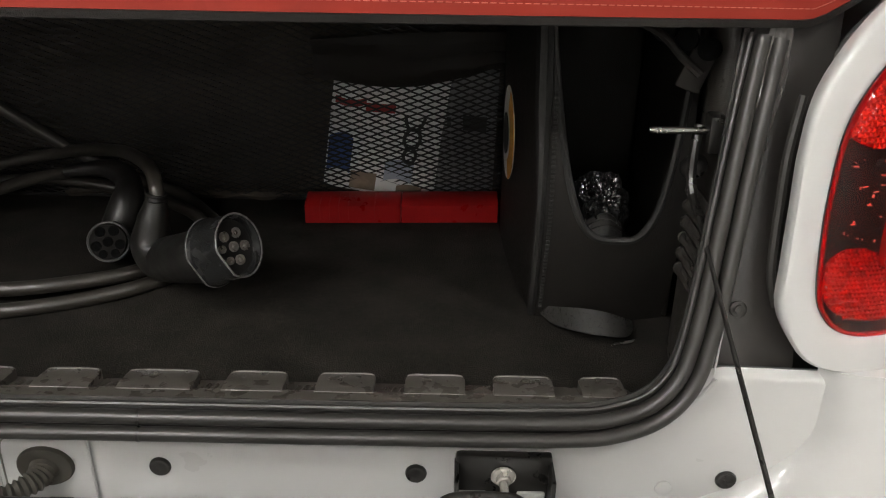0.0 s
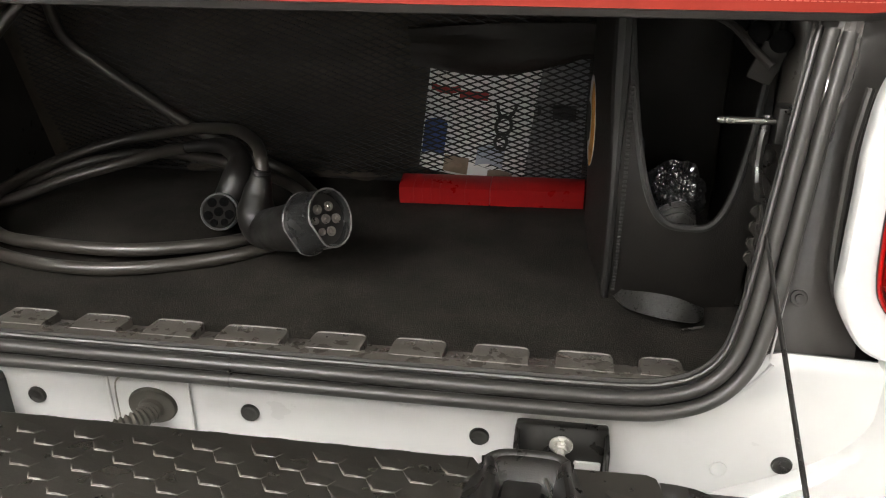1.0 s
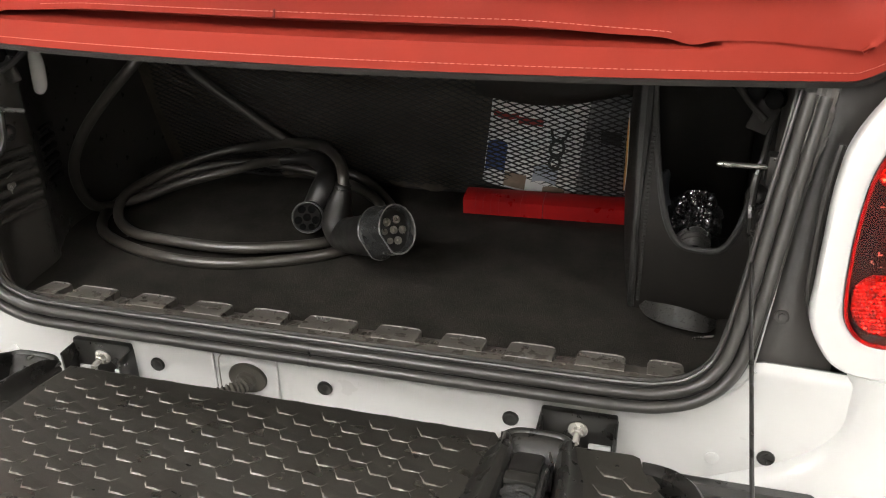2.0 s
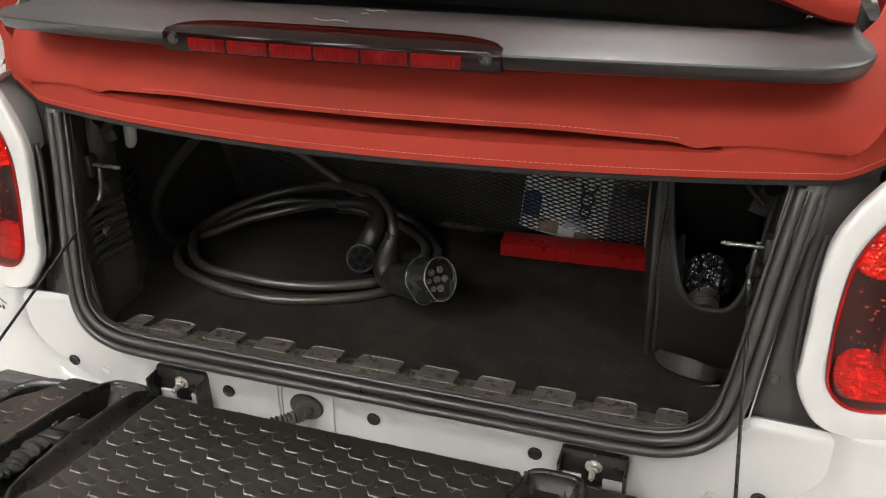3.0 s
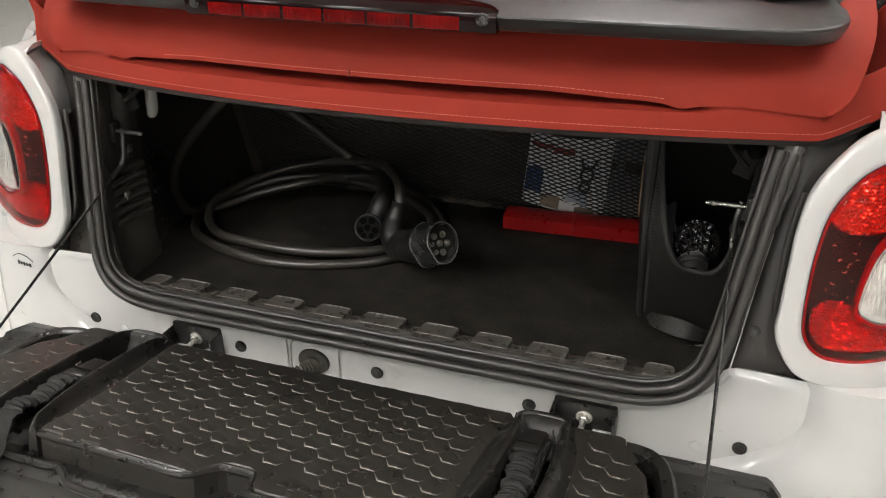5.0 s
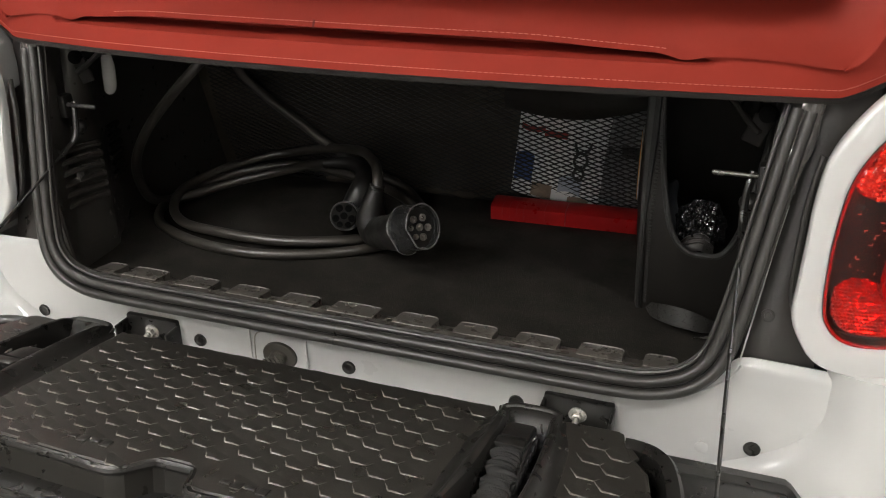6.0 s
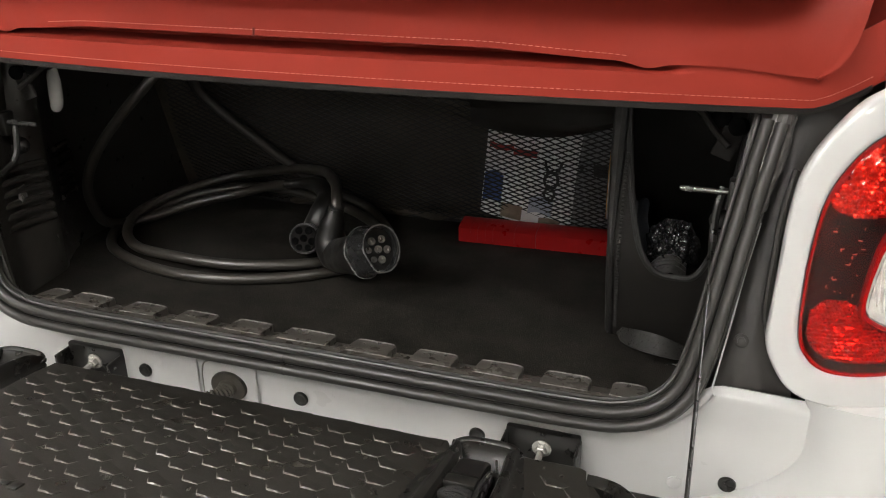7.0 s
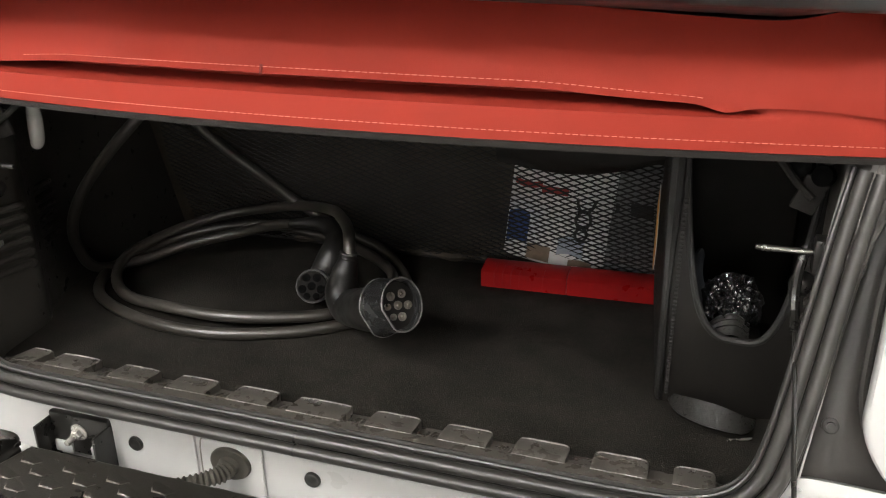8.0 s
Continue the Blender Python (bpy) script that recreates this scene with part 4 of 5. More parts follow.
def build_boot():
    bm = bmesh.new()
    out = [(-.452, .012), (-.50, .085), (-.530, .20), (-.556, .26), (-.557, .56), (.557, .56), (.556, .26), (.530, .20), (.50, .085), (.452, .012)]
    rings(bm, [[(x, y, FLOOR_Z - 0.02) for x, y in out], [(x, y, FLOOR_Z) for x, y in out]])
    part("boot_floor", bm, M_CARPET, car, "black carpeted boot floor")
    wall = [(-.4535, -.030), (-.462, -.004), (-.478, .03), (-.492, .07), (-.500, .15), (-.522, .185), (-.552, .25), (-.558, .33), (-.558, .60)]
    for s in (-1, 1):
        bm = bmesh.new()
        w = [(p.x, p.y) for p in spline([(x, y, 0) for x, y in wall], 5)]

        def f(i, z, s=s, w=w):
            x, y = w[i]
            near = 1 - smoothstep(0.0, 0.16, y)
            lean = 0.15 * (z - 0.66) * near
            return (-s * (x - lean), max(y + 0.345 * (z - 0.66) * near, 0.014), z)
        sheet(bm, f, range(len(w)), lin(0.635, 1.06, 12))
        solid(bm, 0.005)
        part("side_trim", bm, M_SIDE, car, "black moulded boot side trim")
        # louvred vent
        vent = group("air_vent", car)
        vent["label"] = "black louvred vent in the boot side"
        for i in range(6):
            z = 0.741 + 0.0170 * i
            bm = bmesh.new()
            c = Vector((s * .494, .146, z))
            tube(bm, spline([(s * .486, .052, z + .011), (s * .4895, .085, z + .0085), (s * .4925, .120, z + .004), c], 6), lambda k: 0.0046 + 0.0016 * k, 8)
            bmesh.ops.create_uvsphere(bm, u_segments=10, v_segments=8, radius=0.0068, matrix=Matrix.Translation(c))
            part("louvre", bm, M_GLOSS, vent)
        for i in range(6):
            z = 0.741 + 0.0162 * i
            bm = bmesh.new()
            c = Vector((s * .546, .256, z))
            tube(bm, spline([(s * .526, .205, z + .004), (s * .537, .232, z + .003), c], 4), 0.0045, 8)
            bmesh.ops.create_uvsphere(bm, u_segments=10, v_segments=8, radius=0.0056, matrix=Matrix.Translation(c))
            part("louvre", bm, M_GLOSS, vent)
    bm = bmesh.new()
    rings(bm, [[(-.489, .083, .782), (-.484, .086, .782), (-.4865, .086, .806)], [(-.495, .100, .782), (-.490, .103, .782), (-.4925, .103, .806)]])
    part("vent_wedge", bm, M_PIN, car, smooth=False)
    # lashing hook on the side wall, coloured white for the lamplight it reflects
    bm = bmesh.new()
    tube(bm, spline([(-.500, .208, .950), (-.493, .199, .946), (-.490, .196, .936), (-.491, .196, .920), (-.493, .197, .906), (-.497, .199, .898), (-.503, .204, .896)], 6), lambda k: .0074 + .0030 * math.sin(math.pi * k), 14)
    part("lashing_hook", bm, M_HOOK, car, "lashing hook with its bright reflection put in as white")
    # tubes and clips high in the corners
    for s in (-1, 1):
        bm = bmesh.new()
        for k in range(3):
            turned(bm, [(0.010, -0.006), (0.010, 0.004), (0.006, 0.007), (0.001, 0.007)], axis((s * (.485 - .018 * k), .125 + .01 * k, .965 + .006 * k), (-s * .5, -1, .2)), 14)
        part("corner_clip", bm, M_HOLE, car)
        bm = bmesh.new()
        tube(bm, spline([(s * .42, .16, .985), (s * .445, .14, .975), (s * .462, .125, .958), (s * .478, .115, .945)], 5), 0.004, 8)
        part("corner_hose", bm, M_BAG, car)
        part("corner_bracket", boxed((s * .476, .128, .945), (.024, .006, .036), .003, Matrix.Rotation(radians(s * 20), 4, "Y")), M_BAG, car)
    # seat back
    bm = bmesh.new()
    sheet(bm, lambda u, v: (u, .572 - 0.30 * (v - .645) + 0.012 * math.cos(u * 9) * (v - .645) * 2, v), lin(-.56, .56, 29), lin(.63, 1.10, 14))
    solid(bm, -0.03)
    part("seat_back", bm, M_SEAT, car, "black cloth back of the boot")
    bm = bmesh.new()
    rnd = random.Random(9)
    pts = spline([(-.30 + .055 * i, .540 + rnd.uniform(-.004, .004), FLOOR_Z + .008 + rnd.uniform(-.003, .003)) for i in range(9)], 5)
    tube(bm, pts, lambda k: 0.007 + 0.003 * math.sin(k * 40), 8)
    part("carpet_edge", bm, M_SEAT, car, "rolled cloth edge behind the floor")
    part("boot_roof", boxed((0, .41, 1.085), (1.06, .50, .02), .004), M_SIDE, car)
    # sill trim with tabs
    trim = group("sill_trim", car)
    trim["label"] = "grained black plastic sill trim with tabs"
    bm = bmesh.new()
    prof = [(-.013, .662), (-.0155, .671), (-.013, .6755), (-.008, .6772), (.000, .6770), (.011, .6760), (.013, .6752), (.017, .6685), (.046, .6610), (.048, .644), (.004, .652)]
    ends = [(-.438, .35), (-.4365, .7), (-.432, .92), (-.424, 1), (-.41, 1), (0, 1), (.41, 1), (.424, 1), (.432, .92), (.4365, .7), (.438, .35)]
    rings(bm, [[(x, y * (0.55 + 0.45 * k) + .004, .644 + (z - .644) * (.6 + .4 * k)) for y, z in prof] for x, k in ends])
    part("sill_rail", bm, M_TRIM, trim)
    for a, b in ((-.416, -.392), (-.3675, -.3175), (-.2745, -.230), (-.191, -.147), (-.110, -.066), (-.032, .026), (.063, .109), (.147, .191), (.228, .274), (.309, .355), (.389, .420)):
        bm = bmesh.new()
        rings(bm, [[(x, .009, .660), (x, .010, .6725), (x, .0132, .6768), (x, .018, .6772), (x, .047 - e * .006, .6730), (x, .0495 - e * .006, .6716), (x, .0500 - e * .006, .650)]
                   for x, e in ((a - .0045, 1), (a - .003, .2), (a - .001, 0), (b + .001, 0), (b + .003, .2), (b + .0045, 1))])
        tab = part("sill_tab", bm, M_TRIM, trim)
        # Bead along the rear edge, its highlight put into the colour.
        part("tab_lip", tubed(spline([(a - .002, .044, .6722), (a + .001, .0476, .6727), ((a + b) / 2, .0482, .6728), (b - .001, .0476, .6727), (b + .002, .044, .6722)], 5), .0012, 6), M_TRIMLIP, tab, "rear edge with its highlight as a paler colour")
    for x in (-.380, -.296, -.210, -.129, -.049, .0445, .128, .210):
        bm = bmesh.new()
        for dx in (-.007, 0, .007):
            tube(bm, spline([(x + dx, .012, .6685), (x + dx + .002, .024, .6682), (x + dx + .004, .038, .6640)], 3), 0.0021, 6)
        part("sill_rib", bm, M_TRIM, trim)
    build_net()


def build_net():
    """A stretched diamond net across the seat back."""
    bm = bmesh.new()
    x0, x1, z0, z1 = -.50, .40, .648, .93
    w, h = .0222, .0096

    def place(x, z):
        sag = 0.010 * math.cos((x - .2) * 6)
        bulge = 0.016 * math.exp(-((x - .20) / .16) ** 2)
        k = (z - z0) / (z1 - z0)
        zz = z + sag * k - 0.010 * k * math.sin(max(0, x - .05) * 9)
        return Vector((x + .004 * math.sin(z * 30), .540 - .30 * (z - .645) - bulge * k - .010 * (0.3 + k * (1 - k) * 2), zz))
    nz = int((z1 - z0) / h)
    nx = int((x1 - x0) / w)
    for j in range(nz):
        for up in (0, 1):
            pts = []
            for i in range(nx + 1):
                d = (i % 2) if up else 1 - (i % 2)
                pts.append(place(x0 + w * i, z0 + h * (j + d * 0.93)))
            tube(bm, pts, 0.0014, 4, cap=False)
    tube(bm, [place(x, z1) for x in lin(x0, x1, 40)], 0.004, 6)
    tube(bm, [place(x, z0) for x in lin(x0, x1, 40)], 0.003, 6)
    part("cargo_net", bm, M_NET, car, "black stretched diamond cargo net", smooth=False)
    bm = bmesh.new()

    def hem(x, v):
        k = min(1, max(0, (x - .085) / .23))
        low = .852 - .021 * math.sin(math.pi * k) ** 1.2 + .018 * k
        z = low + (.905 + .012 * k - low) * v
        return (x, .540 - .30 * (z - .645) - .030 - .004 * math.sin(26 * x + 5 * v) + .003 * math.sin(11 * v + 9 * x), z)
    sheet(bm, hem, lin(.088, .340, 30), lin(0, 1, 8))
    solid(bm, .003)
    part("net_hem", bm, M_BAG, car, "sagging black cloth hem of the net")


# ---------------- folded roof ----------------
SKIRT_END = [(.55, .081, .9968), (.566, .089, 1.001), (.585, .095, 1.010), (.604, .100, 1.021), (.624, .106, 1.034), (.641, .130, 1.046), (.650, .22, 1.060), (.660, .42, 1.082), (.668, .75, 1.095)]


def skirt(x):
    """Bottom edge of the fabric over the signed way x across the car."""
    a = abs(x)
    if a <= 0.55:
        return x, -0.043 + 0.41 * a * a, 1.018 - 0.07 * a * a
    k = min((a - 0.55) / 0.30, 1) * (len(SKIRT_END) - 1)
    i = min(int(k), len(SKIRT_END) - 2)
    p, q = SKIRT_END[i], SKIRT_END[i + 1]
    f = k - i
    return math.copysign(p[0] + (q[0] - p[0]) * f, x), p[1] + (q[1] - p[1]) * f, p[2] + (q[2] - p[2]) * f


def build_roof():
    top = group("soft_top", car)
    top["label"] = "folded red fabric soft top with stitched skirt"
    xs = lin(-0.85, 0.85, 171)

    def low(u, v):
        x, y, z = skirt(u)
        s = 0.056 * v
        return (x, y + 0.003 + 0.010 * v + 0.045 * smoothstep(.43, .38, abs(u)) * smoothstep(.52, .60, v), z + s)
    bm = bmesh.new()
    sheet(bm, low, xs, [0, .04, .2, .4, .48, .52, .54, .56, .58, .60, .66, .8, 1.0, 1.1])
    solid(bm, 0.004)
    part("skirt", bm, M_RED, top, "red fabric skirt with a stitched hem")

    END = spline([(.549, .077, 1.030), (.566, .075, 1.040), (.580, .081, 1.060), (.590, .104, 1.092), (.596, .148, 1.122), (.594, .220, 1.148), (.586, .270, 1.170)], 8)

    def high(u, v):
        """Puffed flap from its lower edge (v 0) up under the spoiler (v 1)."""
        a = abs(u)
        k = smoothstep(.47, .60, a)
        x, y, z = skirt(math.copysign(min(a, .548), u))
        z0 = z + 0.0450 - 0.006 * smoothstep(.22, .37, a) - 0.006 * math.exp(-((a - .392) / .016) ** 2) * math.exp(-v * 7) - 0.006 * smoothstep(.46, .54, a)
        out = 0.004 + 0.010 * smoothstep(.34, .42, a)
        crease = 0.004 * math.exp(-((a - .39) / .02) ** 2) * math.exp(-v * 5)
        belly = 0.012 * math.sin(math.pi * min(1, v * 1.1)) * (0.6 + 0.5 * smoothstep(.3, .5, a))
        ripple = 0.0016 * math.sin(u * 23 + 2.2 * v) * smoothstep(0, .4, v) + 0.0010 * math.sin(u * 61 + 5 * v) * math.exp(-((a - .40) / .06) ** 2)
        yy = y + 0.019 - out * (1 - v * 0.2) - belly + crease + ripple + v * 0.045
        p = Vector((x, yy, z0 + v * (0.064 + 0.022 * smoothstep(.42, .54, a))))
        n = len(END) - 1
        i = min(int(v * n), n - 1)
        e = END[i] * (1 - (v * n - i)) + END[i + 1] * (v * n - i)
        e = Vector((math.copysign(e.x, u), e.y, e.z))
        p = p * (1 - k) + e * k
        tuck = smoothstep(.585, .64, a)
        return (p.x - math.copysign(.012 * tuck * tuck, u), p.y + .06 * tuck, p.z)
    bm = bmesh.new()
    sheet(bm, high, lin(-.64, .64, 171), [0, .02, .06, .12, .2, .28, .36, .45, .54, .63, .72, .81, .9, 1.0])
    solid(bm, 0.004)
    part("upper_flap", bm, M_RED, top, "red fabric flap above the skirt")
    # outer fabric corner behind the flap
    lo_edge = spline([(.556, .140, 1.010), (.588, .152, 1.026), (.612, .134, 1.036), (.630, .128, 1.043), (.641, .155, 1.052), (.651, .25, 1.064), (.662, .42, 1.078), (.668, .75, 1.092)], 6)
    hi_edge = spline([(.586, .225, 1.092), (.603, .218, 1.128), (.622, .180, 1.156), (.640, .138, 1.178), (.652, .150, 1.190), (.660, .25, 1.190), (.668, .42, 1.180), (.672, .75, 1.16)], 6)
    for s in (-1, 1):
        bm = bmesh.new()

        def outer(i, v, s=s):
            p = lo_edge[i] * (1 - v) + hi_edge[i] * v
            k = math.sin(math.pi * v) * smoothstep(0, 8, i)
            return (s * (p.x + .004 * k), p.y - .006 * k + .002 * math.sin(9 * v + i * .3), p.z)
        sheet(bm, outer, range(len(lo_edge)), lin(0, 1, 12))
        solid(bm, 0.004)
        part("fabric_corner", bm, M_RED, top, "red fabric corner folded behind the flap")
        part("corner_seam", tubed([outer(i, 1) for i in range(len(hi_edge))], .0030, 8), M_RED, top)
    # dark hem under the red edge
    bm = bmesh.new()
    path = [Vector(skirt(u)) for u in lin(-0.66, 0.66, 90)]
    rings(bm, [[p + Vector((0, .001, .002)), p + Vector((0, .002, -.004)), p + Vector((0, .014, -.007)), p + Vector((0, .016, .003))] for p in path])
    part("hem", bm, M_BAG, top, "black rubber hem")
    for which, lo, hi, v in ((low, -.66, .66, .20), (high, -.375, .375, .10)):
        bm = bmesh.new()
        n = int((hi - lo) / .0062)
        for i in range(n):
            u0 = lo + (hi - lo) * i / n
            if which is high and u0 < -.30:
                continue
            a, b = Vector(which(u0, v)), Vector(which(u0 + .0043, v))
            off = Vector((0, -.0046, 0))
            tube(bm, [a + off, b + off], 0.00036, 5)
        part("stitching", bm, M_STITCH, top, "pale pink stitching")
    # seam across the flap
    bm = bmesh.new()
    tube(bm, [Vector(high(-.002, v)) + Vector((0, -.0046, 0)) for v in (0, .03, .08, .13)], 0.0013, 6)
    part("seam", bm, M_SEAM, top, "dark red cross seam")
    # rolled layers on top of the spoiler
    def layer(name, zc, y0, h, half, seed):
        rnd = random.Random(seed)
        bm = bmesh.new()
        loops = []
        for u in lin(-1, 1, 41):
            x = u * half
            sag = -0.026 * abs(u) ** 2 - 0.030 * smoothstep(.78, 1, abs(u))
            back = 0.10 * u * u
            lp = []
            for k in range(16):
                a = 2 * math.pi * k / 16
                ry, rz = 0.10, h / 2
                sy = math.copysign(abs(math.cos(a)) ** 0.6, math.cos(a)) * ry
                sz = math.copysign(abs(math.sin(a)) ** 0.7, math.sin(a)) * rz
                lp.append((x, y0 + back + 0.10 + sy, zc + sag + sz + 0.002 * math.sin(u * 17 + k)))
            loops.append(lp)
        rings(bm, loops)
        part(name, bm, M_RED, top, "rolled red roof fabric")
    layer("roll", 1.224, 0.060, 0.058, 0.542, 1)
    layer("roll", 1.281, 0.085, 0.055, 0.53, 2)
    bm = bmesh.new()
    sheet(bm, lambda u, v: (-.540 + .012 * v + .085 * u * v, .062 + .10 * u + .018 * math.sin(2.4 * v), 1.136 + .012 * u + (.034 + .022 * u) * v), lin(0, 1, 10), lin(0, 1, 8))
    solid(bm, .003)
    part("lining_flap", bm, M_SEALANT, top, "pale grey lining turned out at the roof's end")
    # Black box added to keep the gap behind the spoiler dark.
    part("gap_filler", boxed((0, .345, 1.110), (.98, .19, .046), .006), M_BAG, top, "added black box that darkens the gap behind the spoiler")
    # Block added behind the rolls so no light comes in under them.
    part("roof_light_stop", boxed((0, .43, 1.205), (1.00, .42, .17), .03), M_BAG, top, "added black block that stops light behind the roof rolls")
    part("roof_deck", boxed((0, .82, 1.07), (1.25, 0.88, .05), .02), M_SIDE, top, "dark folded roof frame")
    for s in (-1, 1):
        link = group("roof_linkage", top)
        link["label"] = "black roof folding linkage"
        part("linkage_block", boxed((s * .606, .42, 1.095), (.050, .12, .05), .006), M_PLUG, link)
        part("side_plate", boxed((s * .644, .52, 1.135), (.006, .46, .13), .002), M_BAG, link)
        part("linkage_plate", boxed((s * .612, .34, 1.115), (.022, .05, .05), .004), M_PLUG, link)
        part("linkage_rod", tubed(spline([(s * .575, .30, 1.21), (s * .600, .36, 1.17), (s * .606, .42, 1.14), (s * .61, .6, 1.15)], 6), .008, 8), M_BAG, link)
        part("linkage_rod", tubed(spline([(s * .600, .28, 1.10), (s * .620, .34, 1.13), (s * .64, .5, 1.15)], 6), .006, 8), M_BAG, link)
        part("linkage_bolt", tubed([(s * .612, .314, 1.118), (s * .612, .308, 1.119)], .0035, 10), M_METAL, link)


def edge_line(x):
    """Spoiler's rear edge."""
    a = abs(x)
    return -0.082 + 0.34 * a * a + 0.085 * (1 - math.sqrt(max(0, 1 - max(0, (a - .490) / .0705) ** 2.4))), 1.157 - 0.058 * a * a


def blade_top(x, q):
    """How the spoiler's skin rises behind its rear edge, q from 0 at the edge to 1 at the back."""
    a = abs(x)
    flat = smoothstep(.550, .44, a)
    fin = smoothstep(.43, .525, a) * smoothstep(.5605, .535, a)
    return (.017 * smoothstep(-.1, .36, q) - .033 * smoothstep(.26, .8, q) - .0017) * flat + .008 * fin * smoothstep(.15, .85, q)


def build_spoiler():
    sp = group("spoiler", car)
    sp["label"] = "dark grey plastic spoiler with red brake lamp"
    bm = bmesh.new()
    loops = []
    for k in lin(-1, 1, 121):
        x = 0.560 * math.sin(k * math.pi / 2)
        y, z = edge_line(x)
        a = abs(x)
        back = max(0.24 - 0.085 * smoothstep(.515, .560, a), y + 0.012)
        e = smoothstep(.561, .545, a)
        th, top = 0.010 + 0.009 * e, z + .0015 * e
        loops.append([(x, y + .026, z - th), (x, y + .017, z - th), (x, y + .0105, z - th * .85), (x, y + .0040, z - .0060), (x, y + .0010, top - .0035), (x, y + .0022, top - .0012), (x, y + .006, top)] +
                     [(x, y + .006 + (back - y - .006) * q, top + blade_top(x, q)) for q in (.06, .12, .18, .25, .32, .4, .48, .56, .64, .74, .86, 1)] +
                     [(x, back, z - .034 * smoothstep(.545, .42, a) - .008), (x, y + (back - y) * .4, z - th * .8 - .020 * smoothstep(.545, .42, a))])
    rings(bm, loops)
    part("blade", bm, M_SPOIL, sp)
    # scuff on the blade
    bm = bmesh.new()
    for c, l in (((.028, .10), .014), ((.020, .085), .006), ((-.01, .06), .022)):
        x, w = c
        y, z = edge_line(x)
        pts = [(x + l * t, y + w + .004 * math.sin(5 * t), z + .0021 + blade_top(x, (w - .006) / .30)) for t in lin(-1, 1, 6)]
        tube(bm, pts, .0006, 5)
    part("scuff", bm, M_SEALANT, sp, "pale scuff mark")
    lamp = group("brake_lamp", car)
    lamp["label"] = "long red high brake lamp"
    bm = bmesh.new()
    loops = []
    for x in lin(-.197, .197, 48):
        y, z = edge_line(x)
        k = math.sqrt(max(0, 1 - (abs(x) / .1975) ** 5))
        top = z + .0015
        deep = .004 + .038 * k
        loops.append([(x, y - .0010, z - .0182), (x, y - .0030, z - .012), (x, y - .0030, top - .002), (x, y - .0016, top + .0008), (x, y + .003, top + .0022)] +
                     [(x, y + deep * q, top + .0022 + blade_top(x, deep * q / .30) + .0012 * k) for q in (.3, .6, .85)] + [(x, y + deep, top + .0006 + blade_top(x, deep / .30)), (x, y + deep, z - .01), (x, y + .02, z - .018)])
    rings(bm, loops)
    part("lamp_cover", bm, M_COVER, lamp, "glossy dark red cover")
    for c, w in ((-.137, .049), (-.084, .050), (-.030, .050), (.023, .050), (.076, .050), (.131, .052)):
        bm = bmesh.new()
        loops = []
        for i in range(19):
            x = c - w / 2 + w * i / 18
            y, z = edge_line(x)
            y -= .0004 * (i % 2)
            loops.append([(x, y - .0031, z - .0165), (x, y - .0036, z - .012), (x, y - .0036, z - .006), (x, y - .0031, z - .002), (x, y + .004, z - .002), (x, y + .004, z - .0165)])
        rings(bm, loops)
        part("lamp_segment", bm, M_LAMPSEG, lamp, "red ribbed lamp segment", smooth=False)
    for x in (-.182, .182):
        y, z = edge_line(x)
        bm = bmesh.new()
        turned(bm, [(.0068, -.004), (.0068, .0008), (.0060, .0014), (.0050, .0004), (.0036, .0004), (.0032, .0016), (.0008, .0016)], axis((x, y - .003, z - .004), (0, -1, .1)), 18)
        part("lamp_screw", bm, M_DARKPIN, lamp)


